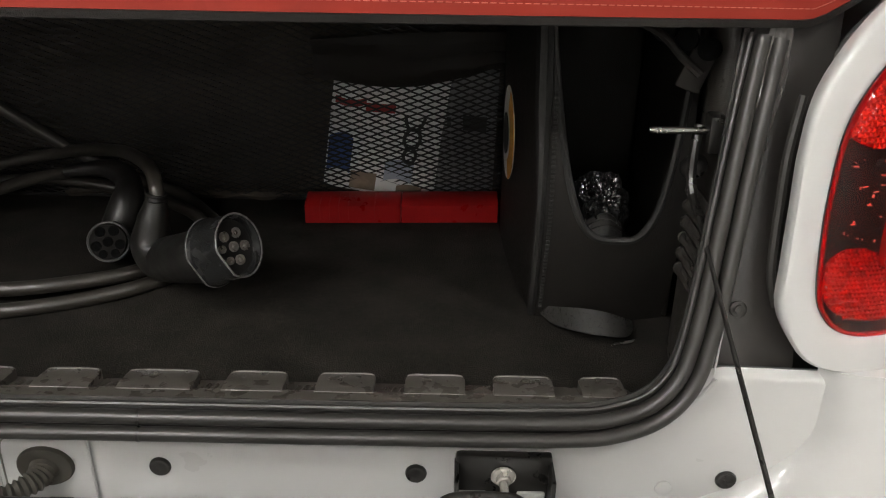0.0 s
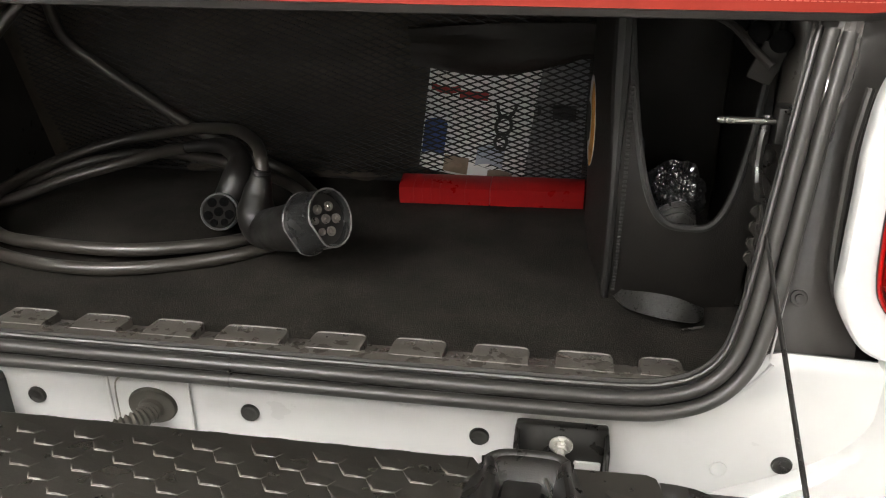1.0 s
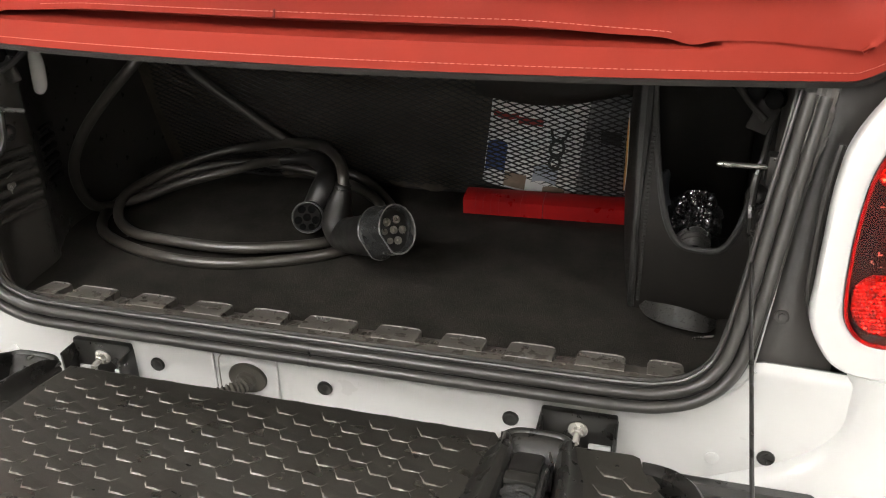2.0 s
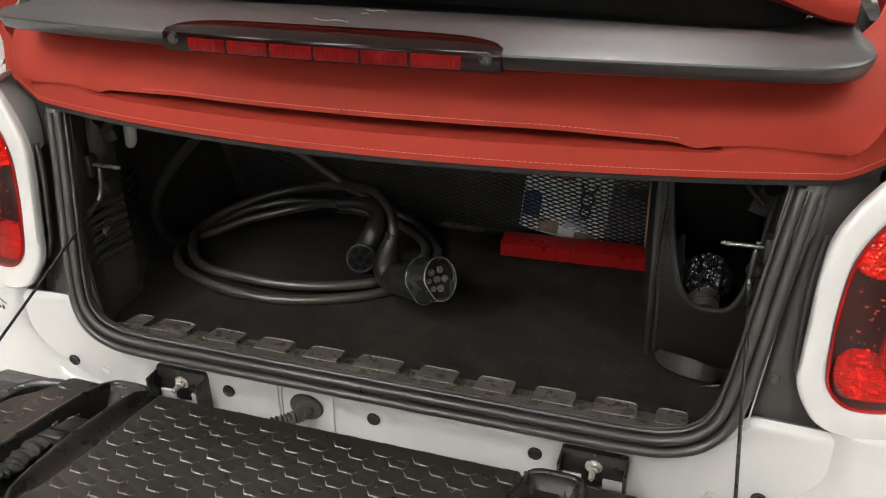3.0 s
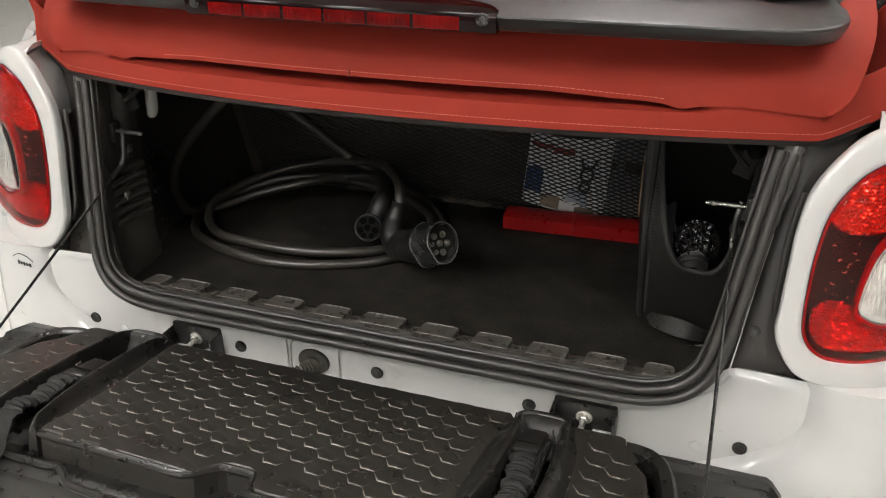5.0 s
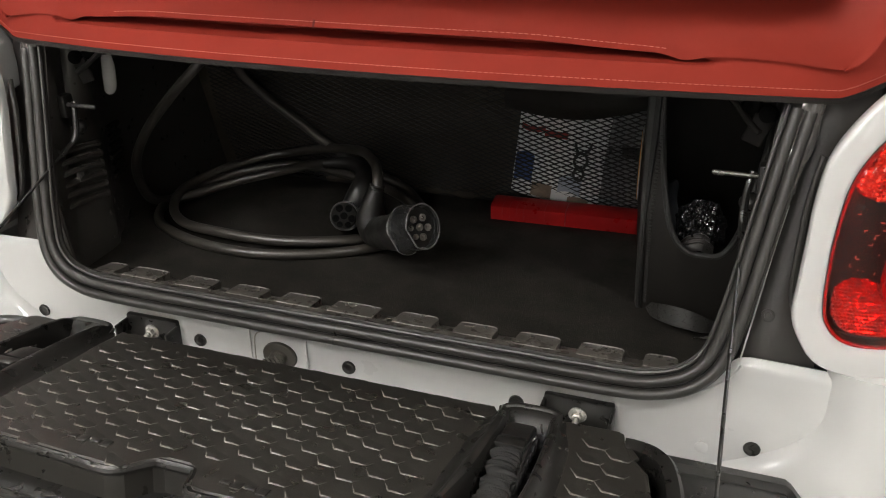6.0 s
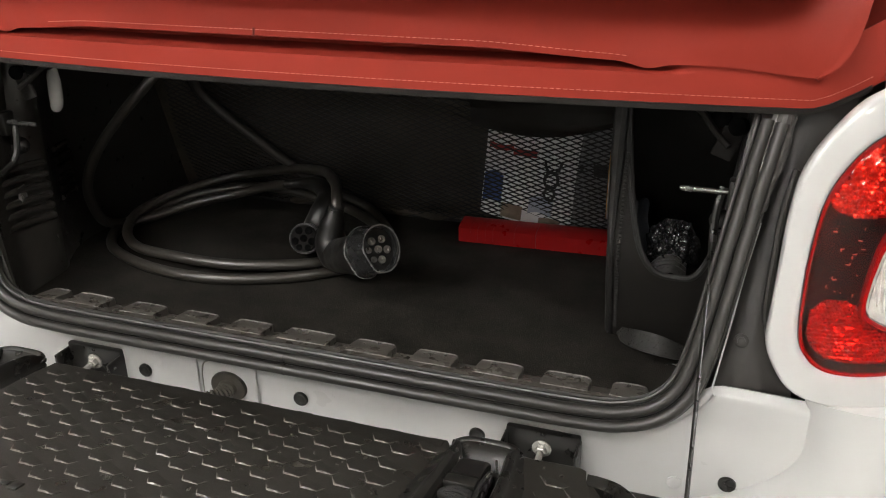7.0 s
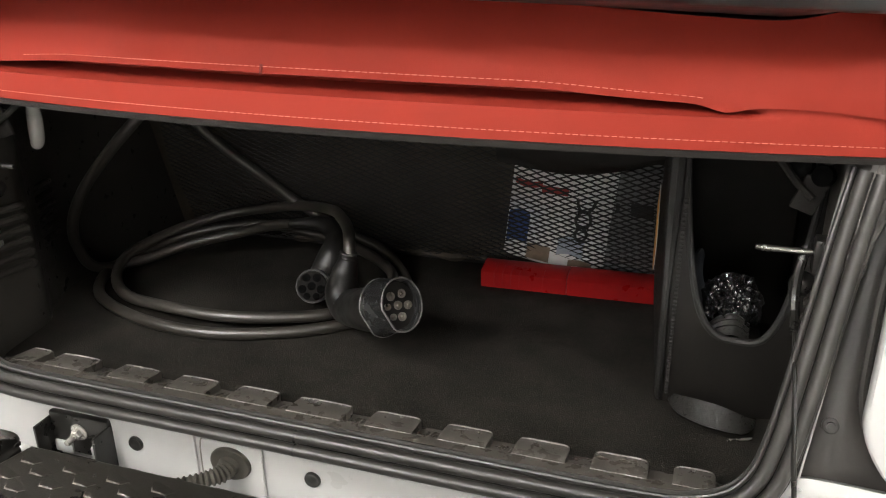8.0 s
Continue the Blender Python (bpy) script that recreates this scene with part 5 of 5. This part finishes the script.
# ---------------- loose things ----------------
def build_cable():
    ch = group("charging_cable")
    tagged(ch, "coiled black electric car charging cable with two plugs on the carpet", "charging cable")
    pts = [(-.235, .415, .728), (-.28, .432, .715), (-.35, .435, .692), (-.43, .402, .674), (-.49, .345, .660), (-.525, .295, .668), (-.530, .27, .712), (-.523, .264, .758), (-.491, .264, .812),
           (-.434, .265, .874), (-.377, .268, .928), (-.346, .30, .970), (-.370, .36, .985), (-.405, .41, .945), (-.408, .435, .880), (-.374, .452, .836), (-.322, .470, .788), (-.258, .490, .733), (-.19, .502, .692),
           (-.124, .50, .668), (-.075, .46, .656), (-.04, .40, .654), (-.045, .31, .654), (-.087, .252, .654), (-.155, .209, .654), (-.245, .180, .654), (-.340, .182, .654), (-.424, .208, .654), (-.484, .248, .654),
           (-.515, .315, .656), (-.500, .390, .662), (-.440, .455, .676), (-.345, .485, .690), (-.24, .49, .684), (-.14, .475, .668), (-.07, .42, .662), (-.060, .345, .662), (-.100, .270, .663), (-.165, .233, .664), (-.245, .211, .665),
           (-.346, .214, .665), (-.417, .229, .665), (-.472, .278, .667), (-.500, .350, .672), (-.468, .425, .686), (-.405, .480, .702), (-.33, .498, .716), (-.25, .478, .736), (-.17, .425, .756), (-.115, .350, .773),
           (-.084, .300, .779), (-.070, .272, .773), (-.066, .262, .758)]
    part("cable", tubed(spline(pts, 8), 0.0084, 12), M_CABLE, ch, "thick black rubber cable")
    run = spline(pts, 8)
    bm = bmesh.new()
    for lo, hi in ((29 * 8 - 6, 29 * 8 + 8), (42 * 8 - 4, 42 * 8 + 10)):
        for i in range(lo, hi):
            if i % 3:
                up = Vector((.35, -.45, .82)).normalized() * .0083
                tube(bm, [run[i] + up, run[i].lerp(run[i + 1], .6) + up], .0005, 5)
    part("printed_mark", bm, M_PAPERG, ch, "faint pale print on the sheath")
    # plug with pins
    plug = group("plug", ch)
    plug["label"] = "black charging plug with grey shroud and pins"
    n = Vector((.80, -.42, .42)).normalized()
    face = Vector((.046, .165, .748))
    m = axis(face, n, (0.35, 0.15, 0.9))

    def dshape(r, z, seg=36):
        out = []
        for k in range(seg):
            a = 2 * math.pi * k / seg
            x, y = .94 * r * math.cos(a), 1.03 * r * math.sin(a)
            # flat lower side of the face
            d = x * FLAT[0] + y * FLAT[1]
            if d > r * .86:
                x, y = x - FLAT[0] * (d - r * .86), y - FLAT[1] * (d - r * .86)
            out.append(m @ Vector((x, y, z)))
        return out
    bm = bmesh.new()
    rings(bm, [dshape(.0335, -.046), dshape(.0355, -.044), dshape(.0358, -.040), dshape(.0345, -.038), dshape(.0340, -.036), dshape(.0325, -.004), dshape(.0330, 0.0), dshape(.0322, .0014), dshape(.0300, .0010), dshape(.0288, -.002), dshape(.0283, -.010)], cap=True)
    part("shroud", bm, M_SHROUD, plug, "grey smoked plastic shroud")
    bm = bmesh.new()
    rings(bm, [dshape(.0283, -.012), dshape(.0283, -.0085)])
    part("pin_face", bm, M_PLUG, plug)
    fx = Vector((-FLAT[1], FLAT[0]))
    fy = Vector((-FLAT[0], -FLAT[1]))
    for a, b, r in ((0, 0, .0055), (-.0150, .0030, .0055), (.0150, .0030, .0055), (-.0085, -.0132, .0055), (.0085, -.0132, .0055), (-.0075, .0148, .0042), (.0075, .0148, .0042)):
        q = fx * a - fy * b
        mm = m @ Matrix.Translation((q.x * .96, q.y * 1.0, -.0155))
        bm = bmesh.new()
        turned(bm, [(r, .004), (r, .0095), (r * .95, .0104), (r * .80, .0104), (r * .72, .0080), (.0004, .0078)], mm, 16)
        part("pin", bm, M_DULL, plug, "grey metal pin")
        bm = bmesh.new()
        turned(bm, [(r * .45, .007), (r * .45, .0096), (r * .30, .0106), (r * .05, .0108)], mm, 12)
        part("pin_core", bm, M_DULL, plug, "dull metal pin tip")
    bm = bmesh.new()
    lip = dshape(.0322, .0012, 48)
    tube(bm, lip, .0011, 6, closed=True)
    part("shroud_lip", bm, M_LIP, plug, "pale rim of the shroud")
    bm = bmesh.new()
    tube(bm, dshape(.0357, -.041, 48), .0010, 6, closed=True)
    part("shroud_lip", bm, M_LIP, plug, "pale rim of the shroud")
    bm = bmesh.new()
    back = face - n * .044
    body = spline([back, back - n * .022, (-.050, .238, .694), (-.068, .252, .690), (-.077, .258, .706), (-.075, .259, .726), (-.071, .261, .742), (-.067, .263, .762)], 6)
    tube(bm, body, lambda k: .0305 - .004 * smoothstep(0, .35, k) - .0085 * smoothstep(.5, .78, k) - .0070 * smoothstep(.78, 1, k), 18)
    part("plug_handle", bm, M_PLUG, plug, "curved black plug handle")
    bm = bmesh.new()
    for i in range(7):
        p = body[-1 - i * 2]
        d = (body[-1 - i * 2] - body[-2 - i * 2]).normalized()
        turned(bm, [(.0118 + .0003 * i, -.0014), (.0126 + .0003 * i, 0), (.0118 + .0003 * i, .0014)], axis(p, d, (0, 1, 0)), 14)
    part("strain_relief", bm, M_PLUG, plug)
    # vehicle connector with seven holes
    con = group("connector", ch)
    con["label"] = "black charging connector with seven sockets"
    nf = Vector((.22, -.80, .36)).normalized()
    fc = Vector((-.149, .305, .682))
    m2 = axis(fc, nf)
    bm = bmesh.new()
    body = spline([fc, fc - nf * .022, fc - nf * .045, (-.144, .368, .708), (-.152, .398, .726), (-.182, .414, .735), (-.238, .416, .729)], 6)
    tube(bm, body, lambda k: .0228 - .001 * smoothstep(.1, .3, k) - .006 * smoothstep(.45, .65, k) - .0085 * smoothstep(.7, 1, k), 18)
    part("connector_body", bm, M_PLUG, con)
    bm = bmesh.new()
    m2 = m2 @ Matrix.Diagonal((.88, .88, 1, 1))
    turned(bm, [(.0285, -.020), (.0290, -.018), (.0290, -.004), (.0280, -.002), (.0255, -.002)], m2, 24)
    part("collar", bm, M_PLUG, con)
    bm = bmesh.new()
    turned(bm, [(.0252, -.004), (.0252, .003), (.0240, .0045), (.001, .0045)], m2, 28)
    part("socket_face", bm, M_SOCKET, con)
    for a, b, r in ((0, 0, .0070), (-.0155, .005, .0070), (.0155, .005, .0070), (-.0088, -.0142, .0070), (.0088, -.0142, .0070), (-.0078, .0165, .0058), (.0078, .0165, .0058)):
        mm = m2 @ Matrix.Translation((a, -b, .0046))
        bm = bmesh.new()
        turned(bm, [(r, -.001), (r, .0006), (r * .97, .0008), (.0003, .0007)], mm, 14)
        part("socket", bm, M_HOLE, con, "dark round socket hole")


FLAT = (-0.78, -0.62)


def build_box():
    b = group("warning_triangle_box")
    b.location = (0, 0, 0)
    tagged(b, "long red plastic warning triangle box on the boot carpet", "box")
    z0, y0 = FLOOR_Z, .454
    for a, c in ((.064, .1955), (.1965, .330)):
        bm = bmesh.new()
        prof = [(y0, z0), (y0 - .001, z0 + .004), (y0 - .001, z0 + .025), (y0 + .003, z0 + .028), (y0 + .032, z0 + .033), (y0 + .040, z0 + .031), (y0 + .042, z0)]
        rings(bm, [[(x, y + (y - .473) * -k * .05 + .05 * (x - .064), z) for y, z in prof] for x, k in ((a, .6), (a + .0012, 0), (c - .0012, 0), (c, .6))])
        part("box_half", bm, M_BOXRED, b)
    for x in (.085, .098, .111, .124, .16):
        bm = bmesh.new()
        tube(bm, [(x, y0 - .0012 + .05 * (x - .064), z0 + .005), (x, y0 - .0012 + .05 * (x - .064), z0 + .0252), (x, y0 + .004 + .05 * (x - .064), z0 + .0286), (x, y0 + .028 + .05 * (x - .064), z0 + .0328)], .0007, 5)
        part("box_rib", bm, M_BOXRED, b)
    bm = bmesh.new()
    for i in range(4):
        box(bm, (.105 + .008 * i, y0 + .018 + .05 * .04, z0 + .0312), (.006, .006, .0012), .0003, Matrix.Rotation(radians(10), 4, "X"))
    part("moulded_mark", bm, M_BOXRED, b)


def build_papers():
    """Printed sheets held behind the net."""
    def sheet_thing(name, label, x0, x1, z0, z1, y, mat_, tilt, dy=0.0):
        g = group(name)
        tagged(g, label, "paper")

        def f(u, v):
            x = x0 + (x1 - x0) * u + tilt * v
            z = z0 + (z1 - z0) * v - 0.022 * u * (1 - v) - .004 * u
            return (x, y - .31 * (z - .675) - .006 * math.sin(math.pi * u) + dy * u, z)
        bm = bmesh.new()
        sheet(bm, f, lin(0, 1, 10), lin(0, 1, 8))
        solid(bm, .0012)
        part("sheet", bm, mat_, g)
        return g, f

    def mark(g, f, name, u0, u1, v0, v1, mat_, bow=0.0, lab=""):
        bm = bmesh.new()

        def h(a, b):
            u, v = u0 + (u1 - u0) * a, v0 + (v1 - v0) * b
            p = Vector(f(u, v + bow * math.sin(math.pi * a)))
            return p + Vector((0, -.0022, 0))
        sheet(bm, h, lin(0, 1, 6), lin(0, 1, 3))
        solid(bm, .0004)
        part(name, bm, mat_, g, lab)
    # The sheet's grey includes the shadow of the bag beside it.
    g2, f2 = sheet_thing("grey_sheet", "grey printed paper sheet, darkened for the bag's shadow, tucked behind the net", .19, .325, .672, .885, .5345, M_PAPERG, .0)
    mark(g2, f2, "text_bar", .50, .54, .52, .58, M_INKBLACK)
    mark(g2, f2, "text_bar", .66, .90, .50, .60, M_INKBLACK)
    g, f = sheet_thing("brochure", "white printed brochure tucked behind the net", .080, .246, .674, .862, .5300, M_PAPER, .032)
    mark(g, f, "red_band", .03, .28, .72, .775, M_INKRED, -.03, "dark red printed band")
    mark(g, f, "red_band", .28, .52, .67, .735, M_INKRED, 0, "dark red printed band")
    mark(g, f, "blue_patch", .01, .21, .14, .44, M_INKBLUE, .04, "blue printed patch")
    mark(g, f, "pale_patch", .50, .74, .12, .28, M_INKPALE, .03, "pale blue printed patch")
    mark(g, f, "brown_patch", .22, .44, .02, .17, M_INKBROWN, .0, "brown printed patch")
    mark(g, f, "brown_patch", .62, .84, .03, .09, M_INKBROWN, .02, "brown printed patch")
    # black looped print
    bm = bmesh.new()
    for loop, closed in (([(.61, .66), (.625, .60), (.66, .56), (.72, .56), (.755, .60), (.77, .66)], False),
                         ([(.69, .56), (.64, .53), (.625, .47), (.65, .42), (.69, .41), (.73, .42), (.755, .47), (.74, .53)], True),
                         ([(.69, .41), (.65, .38), (.64, .34), (.66, .30), (.69, .29), (.72, .30), (.74, .34), (.73, .38)], True)):
        line = spline([Vector(f(u, v)) + Vector((0, -.003, 0)) for u, v in loop], 6, closed)
        tube(bm, line, .0025, 6, closed=closed)
    part("black_squiggle", bm, M_INKBLACK, g, "black looped printed mark")


def build_bag():
    bag = group("boot_bag")
    tagged(bag, "black nylon boot bag with scooped front and handle strap", "bag")
    x0, x1, y0, y1, z0, z1 = .356, .502, .166, .44, FLOOR_Z, 1.0

    def lean(k):
        """How far the front stands back, k from 0 at the floor to 1 at the top."""
        return .055 * k * k + .046 * max(0, 1 - k / .42) ** 1.2
    bm = bmesh.new()

    def side(u, v):
        y = y0 + (y1 - y0) * u
        z = z0 + (z1 - z0) * v
        return (x0 - .024 * u - .012 * math.sin(math.pi * u) * (.4 + .6 * math.sin(math.pi * min(1, v * 1.05))) - .004 * v, y + lean(v) * (1 - u), z)
    sheet(bm, side, lin(0, 1, 14), lin(0, 1, 14))
    solid(bm, -.006)
    part("side_panel", bm, M_BAG, bag)
    bm = bmesh.new()

    def rim(u):
        c = (u - .58) / (.58 if u < .58 else .42)
        return .756 + .237 * min(1, abs(c)) ** (3.8 if c < 0 else 3.0)

    def front(u, v):
        x = x0 + (x1 - x0) * u
        z = z0 + (rim(u) - z0) * v
        k = (z - z0) / (z1 - z0)
        return (x, y0 - .010 * math.sin(math.pi * u) * (1 - k) + lean(k), z)
    us = lin(0, 1, 33)
    sheet(bm, front, us, lin(0, 1, 10))
    solid(bm, .005)
    part("front_panel", bm, M_BAG, bag, "black nylon front with a scooped opening")
    part("rim_binding", tubed([Vector(front(u, 1)) + Vector((0, .002, 0)) for u in lin(0, 1, 50)], .0042, 8), M_PIPE, bag, "grey-black bound rim")
    part("corner_piping", tubed(spline([Vector(front(0, 0)) + Vector((0, 0, .004))] + [Vector((x0 - .001 - .004 * (z - z0) / .35, y0 - .001 + lean((z - z0) / .355), z)) for z in lin(.66, .992, 14)], 4), lambda k: .0046 + .0045 * smoothstep(.45, .8, k), 8), M_PIPE, bag, "sewn corner piping")
    bm = bmesh.new()
    for i in range(52):
        z = .662 + .0048 * i
        k = (z - z0) / .355
        box(bm, (x0 + .008, y0 - .004 + lean(k), z), (.004, .0016, .0026), .0004)
    part("zip", bm, M_PIPE, bag, "black zip beside the corner")
    part("back_panel", boxed(((x0 + x1) / 2 - .009, y1, .82), (x1 - x0 + .010, .006, .35), .002), M_BAG, bag)
    part("outer_panel", boxed((x1 + .002, (y0 + y1) / 2 + .02, .81), (.006, y1 - y0 - .04, .32), .002), M_BAG, bag)
    part("base_panel", boxed(((x0 + x1) / 2, (y0 + y1) / 2 + .035, z0 + .004), (x1 - x0, y1 - y0 - .07, .008), .002), M_BAG, bag)
    # round badge on the side
    badge = group("badge", bag)
    for name, r, mat_, off, a0, a1 in (("badge_disc", .048, M_PAPER, .0012, 0, 2 * math.pi), ("badge_arc", .048, M_ORANGE, .0022, -1.2, 1.25), ("badge_core", .021, M_INKBLACK, .0034, 0, 2 * math.pi)):
        bm = bmesh.new()
        inner = .026 if name == "badge_arc" else .0

        def f(t, q, r=r, off=off, inner=inner, a0=a0, a1=a1):
            a = a0 + (a1 - a0) * t
            rr = inner + (r - inner) * q
            u = .55 - rr * math.cos(a) / (y1 - y0)
            v = .50 + rr * 1.12 * math.sin(a) / (z1 - z0)
            return Vector(side(u, v)) + Vector((-off, 0, 0))
        sheet(bm, f, lin(0, 1, 33), lin(.02, 1, 5))
        solid(bm, .0006)
        part(name, bm, mat_, badge, {"badge_disc": "white disc", "badge_arc": "orange arc", "badge_core": "black centre"}[name])
    # carry strap lying on the floor in front
    bm = bmesh.new()
    mid = spline([(.364, .218, z0 + .005), (.376, .184, z0 + .010), (.400, .158, z0 + .018), (.428, .150, z0 + .018), (.452, .156, z0 + .012), (.464, .176, z0 + .006)], 6)
    rings(bm, [[p + Vector((0, .002 - w, -.002)), p + Vector((0, -w, .0)), p + Vector((.001, .012, w * 1.5 + .002)), p + Vector((.001, .014, w * 1.5))] for p, w in ((p, .010 * math.sin(math.pi * min(1, max(0.12, i / (len(mid) - 1))))) for i, p in enumerate(mid))])
    part("carry_strap", bm, M_STRAP, bag, "grey-black webbing carry strap")
    part("strap_tip", tubed([(.436, .146, z0 + .0035), (.462, .156, z0 + .0035)], .0016, 6), M_METAL, bag)


def build_bag_contents():
    # crinkled clear wrap
    bm = bmesh.new()
    bmesh.ops.create_icosphere(bm, subdivisions=5, radius=.032)
    for v in bm.verts:
        d = noise.noise(v.co * 70) * .007 + noise.noise(v.co * 240) * .004 + noise.noise(v.co * 600) * .0022
        v.co += v.co.normalized() * d
        v.co.z *= 1.15
        v.co += Vector((.424, .242, .768))
    tagged(part("wrapped_parcel", bm, M_WRAP, smooth=False), "crinkled clear plastic wrapped parcel inside the bag", "parcel")
    bm = bmesh.new()
    box(bm, (.424, .242, .693), (.075, .06, .090), .012)
    tagged(part("folded_pouch", bm, M_BAG), "black folded pouch at the bottom of the bag", "pouch")
    bm = bmesh.new()
    sheet(bm, lambda u, v: (.371 + .030 * u * (1 - .35 * v) + .004 * math.sin(6 * v), .196 + .050 * u + .020 * v + .006 * math.sin(9 * u), .722 + .120 * v - .035 * u * u * v - .008 * math.sin(5 * u)), lin(0, 1, 12), lin(0, 1, 12))
    solid(bm, .003)
    tagged(part("folded_cloth", bm, M_CLOTH), "dark blue-grey folded cloth inside the bag", "cloth")
    bm = bmesh.new()
    for k in range(3):
        pts = spline([(.398, .196 + .006 * k, .742 + .003 * k), (.412, .194 + .006 * k, .756 + .004 * k), (.430, .196 + .006 * k, .760 + .004 * k), (.446, .204 + .006 * k, .748 + .003 * k)], 6)
        rings(bm, [[p + Vector((0, -.003, -.006)), p + Vector((0, .0, -.006)), p + Vector((0, .003, .004)), p + Vector((0, .0, .004))] for p in pts])
    tagged(part("webbing_loop", bm, M_STRAP), "ribbed grey-black webbing loop inside the bag", "webbing")


def build_sticker():
    g = group("dealer_sticker", car)
    g["label"] = "small black line sticker on the white paint"
    surf = lambda x, z: Vector((x + .007, -.0195 - .1 * (.702 - z) + .16 * abs(x + .631 + .007) * (x > -.638), z + .010))
    bm = bmesh.new()
    for i in range(5):
        box(bm, surf(-.646 + .0052 * i, .684 - .0010 * i), (.0030, .001, .0068 - .002 * (i % 2)), 0)
    part("text_bar", bm, M_INKBLACK, g)
    bm = bmesh.new()
    tube(bm, spline([surf(-.657, .693), surf(-.648, .698), surf(-.638, .699), surf(-.628, .694), surf(-.619, .686)], 5), .0007, 5)
    part("arc_line", bm, M_INKBLACK, g)


def build_floor_tiles(ground):
    t = 0.6
    bm = bmesh.new()
    box(bm, (0, 0, -.005), (t - .005, t - .005, .010), .0010, seg=1)
    first = part("tile", bm, M_FLOOR)
    me = first.data
    bpy.data.objects.remove(first)
    far = bmesh.new()
    for i in range(-13, 13):
        for j in range(-18, 13):
            x, y = (i + .5) * t, 1.0 + (j - 2 + .5) * t
            if not (-7.9 < x < 7.9 and -10.8 < y < 8.9):
                continue
            if -6.6 < x < -.3 and -2.0 < y < 6.4:
                ob = new("tile", me)
                ob.parent = ground
                ob.location = (x, y, 0)
            else:
                box(far, (x, y, -.005), (t - .005, t - .005, .010))
    rest = part("tile_field", far, M_FLOOR, ground, smooth=False)
    rest["kind"] = "stuff"


ground = build_room()
build_body()
build_seal()
build_pillars()
build_hinges()
build_grommet()
build_boot()
build_roof()
build_spoiler()
build_cable()
build_box()
build_papers()
build_bag()
build_bag_contents()
build_sticker()
build_tailgate()
build_floor_tiles(ground)
